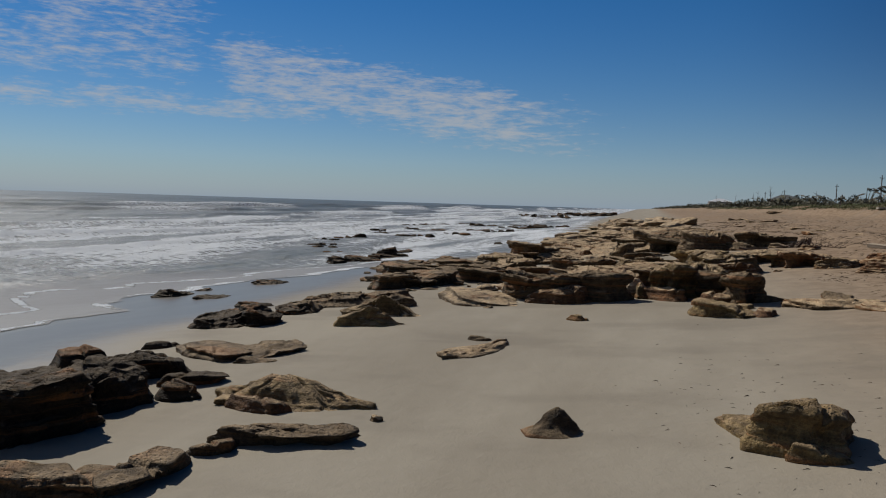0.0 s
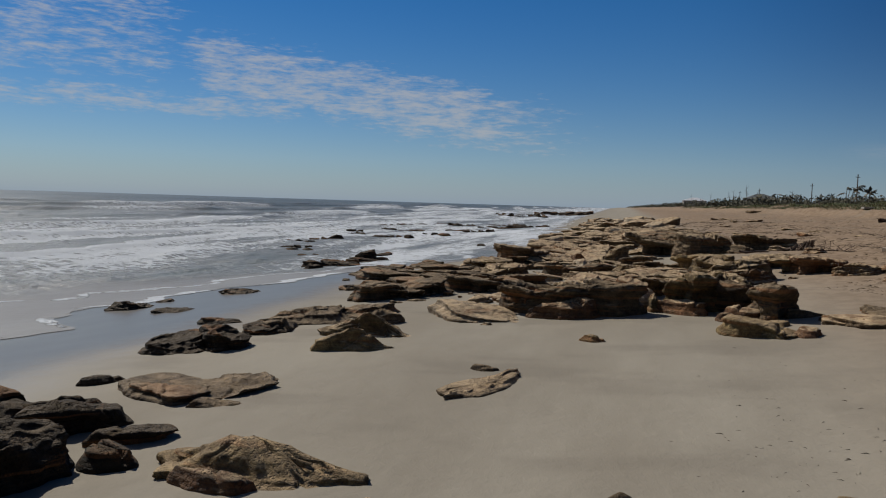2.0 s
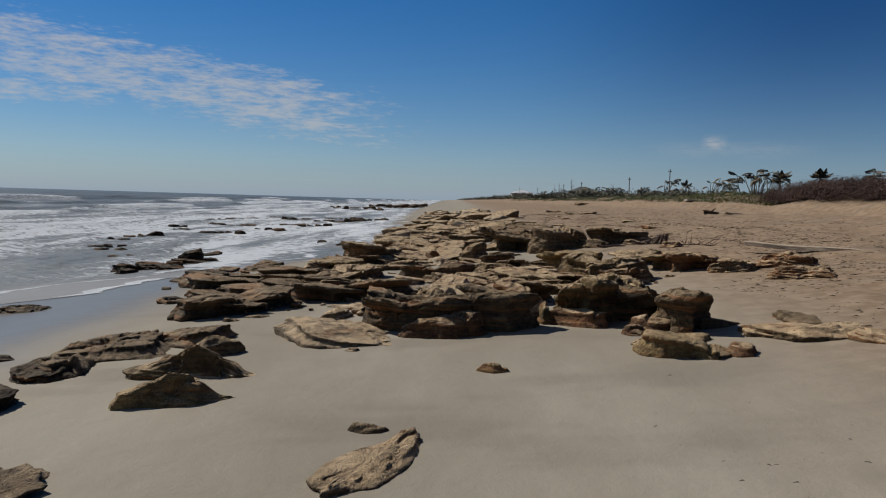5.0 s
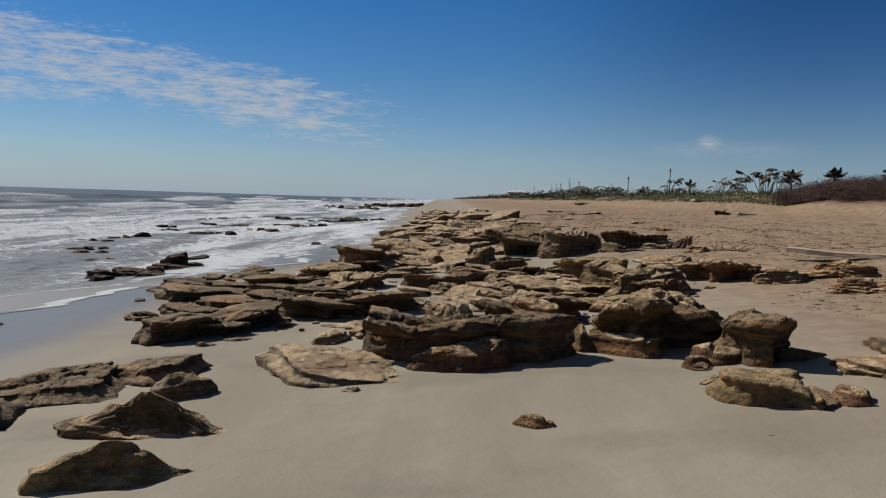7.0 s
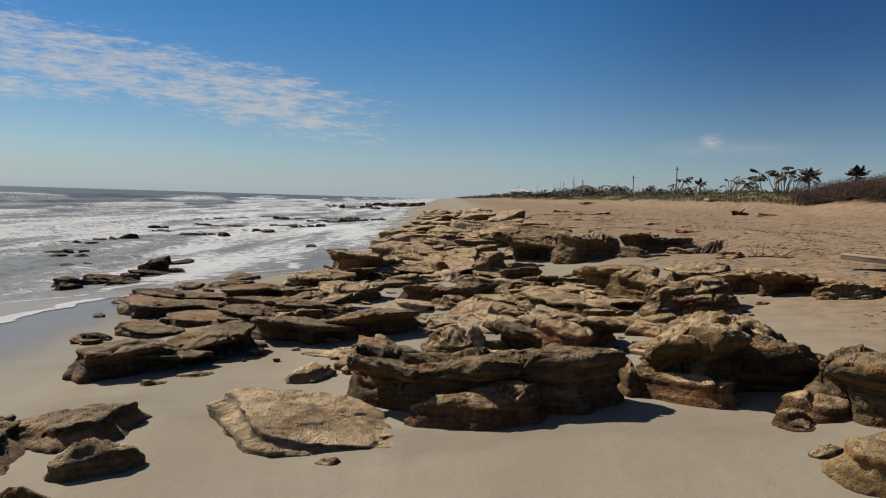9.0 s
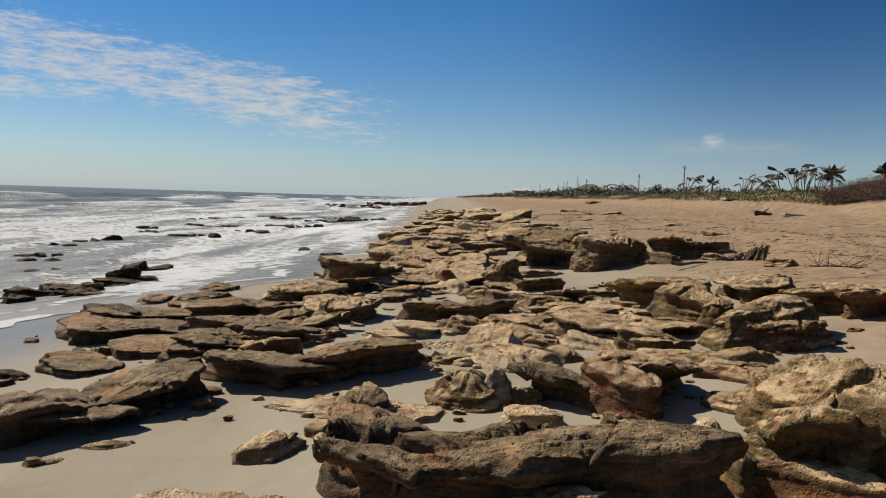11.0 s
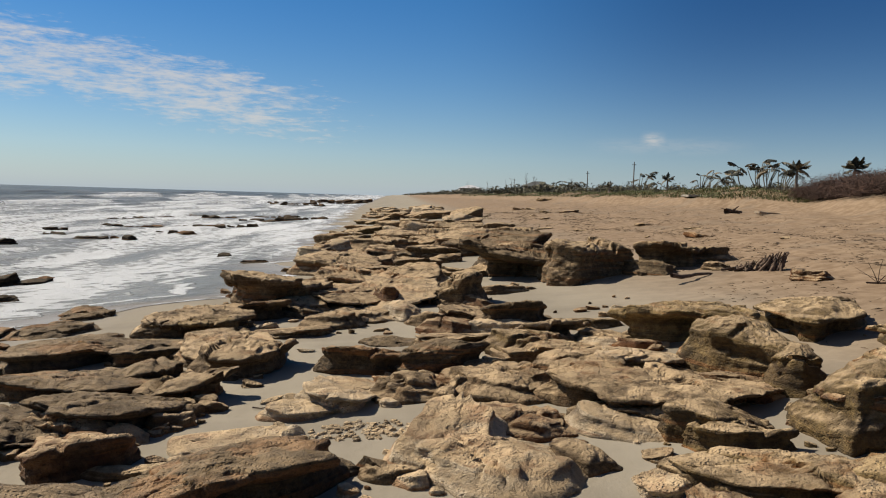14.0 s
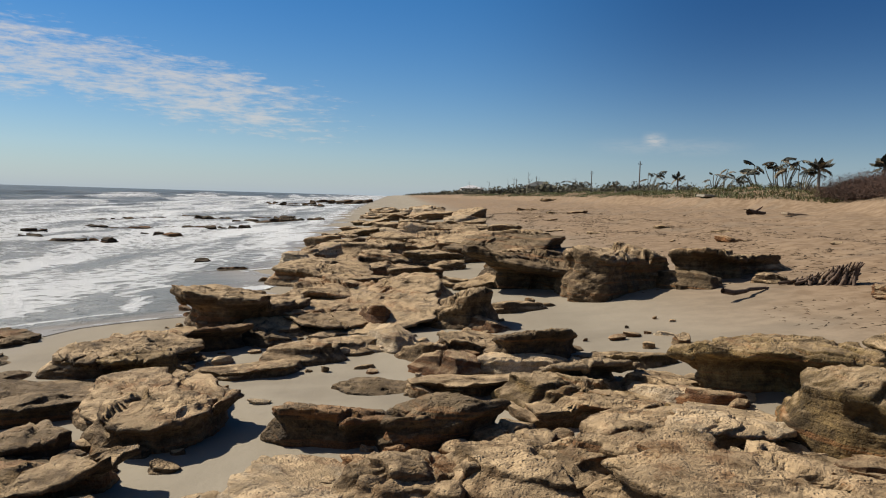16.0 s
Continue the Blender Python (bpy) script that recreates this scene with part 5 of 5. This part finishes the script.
FRONDS = [frond_mesh(1.0, dr, 30 + i, frond_mat) for i, dr in enumerate((0.1, 0.35, 0.6))] + [frond_mesh(1.0, 0.8, 40, dryfrond_mat)]


BLADES = [frond_mesh(1.0, dr, 50 + i, frond_mat, 0.5) for i, dr in enumerate((0.5, 0.75, 1.0))] + [frond_mesh(1.0, 0.9, 55, dryfrond_mat, 0.45)]


def palm(x, y, tall, crown, lean, seed, label):
    """A small cabbage palm: ringed trunk and a round crown of bent fronds."""
    r = random.Random(seed)
    base = tagged(new("palm"), label, "palm tree", "palms behind the dune")
    base.matrix_world = pose(x, y, float(ground_z(np.array([x]), np.array([y]))[0]) - 0.05)
    tall *= 0.72
    top = (lean * tall, 0.1 * tall, tall)
    pts = [(top[0] * s * s, top[1] * s, tall * s) for s in np.linspace(0, 1, 9)]
    v, f = tube(pts, [0.11 * (1.15 - 0.4 * s) * (1 + 0.08 * (i % 2)) for i, s in enumerate(np.linspace(0, 1, 9))], 8)
    part("trunk", v, f, trunk_mat, base, shade=True)
    for k in range(15):
        ob = new("frond", FRONDS[3 if r.random() < 0.2 else r.randrange(3)])
        ob.parent = base
        ob.matrix_local = pose(*top, 0, r.uniform(-55, 35), 360 * k / 15 + r.uniform(-14, 14)) @ Matrix.Diagonal((*(crown * 0.8 * r.uniform(0.7, 1.15),) * 3, 1))
    return base


def torn_palm(x, y, tall, spread, lean, seed, label, stems=6):
    """A clump of long bare stalks, storm-bent, each with a torn leaf hanging at its tip."""
    r = random.Random(seed)
    base = tagged(new("palm"), label, "palm tree", "palms behind the dune")
    base.matrix_world = pose(x, y, float(ground_z(np.array([x]), np.array([y]))[0]) - 0.05)
    for k in range(stems):
        a = lean + spread * ((k + 0.5) / stems - 0.5) * 2 + r.uniform(-0.08, 0.08)
        h = tall * r.uniform(0.6, 1.0)
        tip = Vector((math.sin(a) * h, r.uniform(-0.3, 0.3) * h, math.cos(a) * h))
        foot = Vector((0.25 * (k - stems / 2) * 0.3, r.uniform(-0.2, 0.2), 0))
        mid = (foot + tip) / 2 + Vector((-0.06 * h, 0, 0.05 * h))
        v, f = tube([foot, mid, tip], [0.05, 0.04, 0.025], 6)
        part("stalk", v, f, stem_mat, base, shade=True)
        for q in range(r.choice((1, 2, 2))):
            ob = new("frond", BLADES[3 if r.random() < 0.25 else r.randrange(3)])
            ob.parent = base
            ob.matrix_local = pose(*tip, 0, r.uniform(-35, 25), r.gauss(0, 35) + (180 if r.random() < 0.2 else 0)) @ Matrix.Diagonal((*(tall * 0.36 * r.uniform(0.75, 1.2),) * 3, 1))
    return base


PALM = "wind-torn palm with ragged dark fronds behind dune"
SMALL = "small dark palm with a full round crown"
PALE = "pale leaning palm stalks with split dry leaves"
torn_palm(30.0, 151.0, 2.6, 0.5, 0.1, 1, PALM, 4)
torn_palm(31.0, 148.0, 2.3, 0.6, 0.0, 2, PALM, 5)
palm(30.0, 125.2, 1.9, 1.0, 0.05, 3, SMALL)
torn_palm(30.5, 112.5, 3.0, 0.35, 0.1, 4, PALM, 5)
torn_palm(30.0, 109.5, 2.3, 0.4, 0.4, 5, PALM, 4)
palm(30.0, 102.6, 2.2, 1.1, 0.05, 6, SMALL)
torn_palm(30.0, 93.0, 1.9, 0.6, 0.1, 7, PALM, 6)
torn_palm(29.6, 90.0, 2.3, 0.5, 0.45, 8, PALM, 6)
torn_palm(30.0, 84.4, 2.6, 0.35, -0.4, 10, PALE, 5)
torn_palm(30.4, 82.0, 2.7, 0.4, -0.1, 11, PALE, 5)
torn_palm(30.0, 79.8, 3.3, 0.3, 0.15, 12, "tallest palm of the dune with drooping leaves", 6)
torn_palm(30.4, 78.0, 2.4, 0.5, 0.3, 13, PALM, 7)
palm(30.0, 75.4, 2.4, 1.3, 0.05, 14, SMALL)
palm(30.0, 68.2, 2.2, 1.2, 0.1, 15, SMALL)
torn_palm(32.0, 63.5, 2.4, 0.5, -0.1, 16, PALM, 6)


def bare_tree(x, y, tall, lean, seed):
    """A leafless snag above the scrub."""
    r = random.Random(seed)
    base = tagged(new("dead_tree"), "thin leafless tree standing above far scrub", "dead tree", "bare trees in the scrub")
    base.matrix_world = pose(x, y, float(ground_z(np.array([x]), np.array([y]))[0]) - 0.1)
    pts = [(lean * tall * s, 0.0, tall * s) for s in (0, 0.35, 0.7, 1)]
    v, f = tube(pts, [0.1, 0.08, 0.05, 0.02], 6)
    part("trunk", v, f, pole_mat, base, shade=True)
    for k in range(5):
        o = Vector(pts[1]).lerp(Vector(pts[3]), r.uniform(0, 0.8))
        e = o + Vector((r.uniform(-0.35, 0.35), r.uniform(-0.3, 0.3), r.uniform(0.15, 0.4))) * tall * 0.6
        v, f = tube([o, (o + e) / 2, e], [0.04, 0.03, 0.012], 5)
        part("limb", v, f, pole_mat, base, shade=True)


for k, (bx, by, bt) in enumerate(((33, 205, 5.5), (36, 212, 4.6), (34, 236, 5.0), (37, 262, 5.2), (35, 300, 5.4), (38, 180, 3.6), (34, 350, 6.0))):
    bare_tree(bx, by, bt, (-0.1, 0.15, 0.05)[k % 3], 60 + k)


def utility_pole(x, y, tall):
    base = tagged(new("utility_pole"), "weathered wooden utility pole with one crossarm", "utility pole", "utility poles along the road")
    base.matrix_world = pose(x, y, float(ground_z(np.array([x]), np.array([y]))[0]) - 0.3, 0, 0, 20)
    v, f = tube([(0, 0, tall * s) for s in (0, 0.5, 1)], [0.13, 0.11, 0.09], 8)
    part("shaft", v, f, pole_mat, base, shade=True)
    part("crossarm", *box(0.9, 0.07, 0.08, tall - 0.6), pole_mat, base)
    for cx in (-0.38, 0.38):
        v, f = tube([(cx, 0, tall - 0.52), (cx, 0, tall - 0.42)], [0.06, 0.05], 6)
        part("insulator", v, f, window_mat, base)
    return base


utility_pole(45.0, 158.8, 6.6)
utility_pole(45.0, 192.0, 6.0)
utility_pole(46.0, 262.0, 6.5)
utility_pole(46.0, 300.0, 6.5)


def house(x, y, w, d, h, rise, roof, label):
    base = tagged(new("house"), label, "house", "far beach houses")
    base.matrix_world = pose(x, y, float(ground_z(np.array([x]), np.array([y]))[0]) - 0.2)
    part("wall", *box(w, d, h), wall_mat, base)
    e = 0.5
    v = [(-w / 2 - e, -d / 2 - e, h), (w / 2 + e, -d / 2 - e, h), (w / 2 + e, d / 2 + e, h), (-w / 2 - e, d / 2 + e, h), (-w * 0.12, 0, h + rise), (w * 0.12, 0, h + rise)]
    bm = bmesh.new()
    vs = [bm.verts.new(q) for q in v]
    for q in ((0, 1, 5, 4), (1, 2, 5), (2, 3, 4, 5), (3, 0, 4), (3, 2, 1, 0)):
        bm.faces.new([vs[i] for i in q])
    me = bpy.data.meshes.new("roof")
    bm.to_mesh(me)
    bm.free()
    me.materials.append(roof)
    ob = new("roof", me)
    ob.parent = base
    for i in range(3):
        ob = part("window", *box(1.3, 0.1, 1.3, h * 0.45, (i - 1) * w * 0.3, -d / 2 - 0.03), window_mat, base)


house(40.0, 227.0, 8, 7, 2.2, 1.5, roof_mat, "low house with a grey hipped roof")
house(40.0, 400.0, 11, 9, 3.6, 1.6, whiteroof_mat, "pale house with a white roof among trees")
house(62.0, 640.0, 16, 12, 4.0, 2.5, roof_mat, "far grey-roofed house on the dune")


def branch(name, x, y, length, thick, turn, mat, label, seed, lift=0.05, twigs=0):
    """A driftwood limb, bent, with side stubs."""
    r = random.Random(seed)
    base = tagged(new(name), label, "driftwood")
    base.matrix_world = pose(x, y, float(ground_z(np.array([x]), np.array([y]))[0]) + lift, 0, 0, turn)
    pts = [(length * (s - 0.5), r.uniform(-0.06, 0.06) * length, r.uniform(0, 0.05) * length) for s in np.linspace(0, 1, 7)]
    v, f = tube(pts, [thick * (1 - 0.6 * s) * r.uniform(0.8, 1.2) for s in np.linspace(0, 1, 7)], 7)
    part("limb", v, f, mat, base, shade=True)
    for k in range(twigs):
        o = Vector(pts[r.randrange(1, 6)])
        e = o + Vector((r.uniform(-0.4, 0.4), r.uniform(-0.4, 0.4), r.uniform(0.05, 0.45))) * length * 0.9
        v, f = tube([o, (o + e) / 2 + Vector((0, r.uniform(-0.1, 0.1) * length, 0)), e], [thick * 0.4, thick * 0.3, thick * 0.12], 5)
        part("twig", v, f, mat, base, shade=True)
    return base


def root_fan(x, y, w, h, turn, label):
    """A stranded root mass: matted strands rising to one side."""
    r = random.Random(77)
    base = tagged(new("driftwood_root"), label, "driftwood")
    base.matrix_world = pose(x, y, float(ground_z(np.array([x]), np.array([y]))[0]) - 0.05, 0, 0, turn)
    for k in range(80):
        s = r.random() ** 0.7
        x0 = w * (s - 0.5)
        top = h * (0.15 + 0.85 * s) * r.uniform(0.55, 1.05)
        a = (x0 - 0.25 * w * r.random(), r.uniform(-0.22, 0.22), 0)
        b = (x0 - 0.05 * w, r.uniform(-0.14, 0.14), 0.55 * top)
        c = (x0 + r.uniform(-0.05, 0.1) * w, r.uniform(-0.2, 0.2), top)
        v, f = tube([a, b, c], [0.04, 0.036, 0.016], 5)
        part("root", v, f, darkwood_mat, base, shade=True)


def plank(x, y, length, width, thick, turn, tip, label, mat=wood_mat, name="driftwood_plank"):
    bm = bmesh.new()
    bmesh.ops.create_cube(bm, size=1.0)
    bmesh.ops.scale(bm, vec=(length, width, thick), verts=bm.verts)
    bmesh.ops.subdivide_edges(bm, edges=[e for e in bm.edges if abs(e.verts[0].co.x - e.verts[1].co.x) > length / 2], cuts=8)
    for q in bm.verts:
        q.co.z += 0.02 * math.sin(q.co.x * 2.1) + random.uniform(-0.008, 0.008)
        q.co.y += random.uniform(-0.015, 0.015)
    bmesh.ops.bevel(bm, geom=list(bm.edges), offset=0.012, segments=1, affect="EDGES")
    me = bpy.data.meshes.new(name)
    bm.to_mesh(me)
    bm.free()
    me.materials.append(mat)
    ob = tagged(new(name, me), label, "driftwood")
    ob.matrix_world = pose(x, y, float(ground_z(np.array([x]), np.array([y]))[0]) + thick * 0.6, 0, tip, turn)
    return ob


root_fan(7.2, 37.2, 1.3, 0.62, -40, "dark tangled root mass stranded on dry sand")
plank(19.9, 60.7, 2.2, 0.35, 0.12, 30, 4, "bleached plank lying on the upper beach")
plank(19.5, 60.2, 1.8, 0.28, 0.1, 34, 3, "bleached plank lying on the upper beach")
plank(9.9, 28.7, 4.2, 0.5, 0.14, -38, 1, "long pale washed-up board half buried")
branch("driftwood_log", 19.6, 64.3, 1.3, 0.2, 20, darkwood_mat, "short dark log with a stub on sand", 5, 0.1, 2)
branch("driftwood_branch", 5.4, 37.0, 1.75, 0.06, 33, darkwood_mat, "thin dark branch lying on smooth sand", 6)
branch("twiggy_branch", 7.3, 32.0, 1.3, 0.022, -15, dead_mat, "bare tangle of red-brown twigs among rocks", 7, 0.25, 26)
branch("driftwood_stick", -3.9, 28.0, 0.3, 0.012, 0, darkwood_mat, "short dark stick on the sand", 8, 0.01)
plank(22.1, 77.0, 3.0, 1.0, 0.16, 78, 0, "broken concrete slab jutting from the dune", concrete_mat, "concrete_slab")


def wrack(count, place, name, label, seed, size):
    """Scattered bits of dry weed and twigs lying on the sand."""
    r = random.Random(seed)
    v, f = [], []
    at = [place(r) for _ in range(count)]
    zs = ground_z(np.array([q[0] for q in at]), np.array([q[1] for q in at]))
    for x, y in at:
        z = zs[len(v) // 5]
        s, a = size * r.uniform(0.3, 1.5), r.uniform(0, math.pi)
        ca, sa, h = math.cos(a) * s, math.sin(a) * s, s * r.uniform(0.06, 0.2)
        ww = s * r.uniform(0.08, 0.35)
        i = len(v)
        v += [(x - ca, y - sa, z - 0.01), (x + sa * ww, y - ca * ww, z + h * 0.3), (x + ca, y + sa, z - 0.01), (x - sa * ww, y + ca * ww, z + h * 0.3), (x, y, z + h)]
        f += [(i, i + 1, i + 4, i + 4), (i + 1, i + 2, i + 4, i + 4), (i + 2, i + 3, i + 4, i + 4), (i + 3, i, i + 4, i + 4)]
    bm = bmesh.new()
    vs = [bm.verts.new(q) for q in v]
    for q in f:
        bm.faces.new([vs[k] for k in q[:3]])
    me = bpy.data.meshes.new(name)
    bm.to_mesh(me)
    bm.free()
    me.materials.append(weed_mat)
    tagged(new(name, me), label, "debris", kind="stuff")


CLUMPS = [(random.Random(900 + i).uniform(6, 18), random.Random(700 + i).uniform(26, 100)) for i in range(150)]


def tideline(r):
    if r.random() < 0.6:
        y = 22 + 73 * r.random() ** 0.8
        line = r.choice((7.0, 9.2, 9.6, 11.5, 12.5))
        return line + 0.8 * math.sin(y * 0.35 + line) + r.gauss(0, 0.3), y
    cx, cy = r.choice(CLUMPS)
    return cx + r.gauss(0, 1.1), cy + r.gauss(0, 0.3)


def patchy(r):
    while True:
        x, y = r.uniform(4.5, 13), r.uniform(16, 48)
        if vnoise(np.array([[x * 0.5, y * 0.35, 1.0]]), 33)[0] > 0.25:
            return x, y


def near_right(r):
    s = r.random()
    return 0.3 + 3.6 * s + r.gauss(0, 0.5), 9.0 - 1.2 * s + r.gauss(0, 2.2)


wrack(9500, tideline, "seaweed_wrack", "lines of dry brown seaweed along the beach", 51, 0.12)
wrack(2200, patchy, "seaweed_litter", "dark patches of dry weed on golden sand", 52, 0.1)
wrack(430, near_right, "twig_litter", "small dark twigs scattered over grey sand", 53, 0.05)
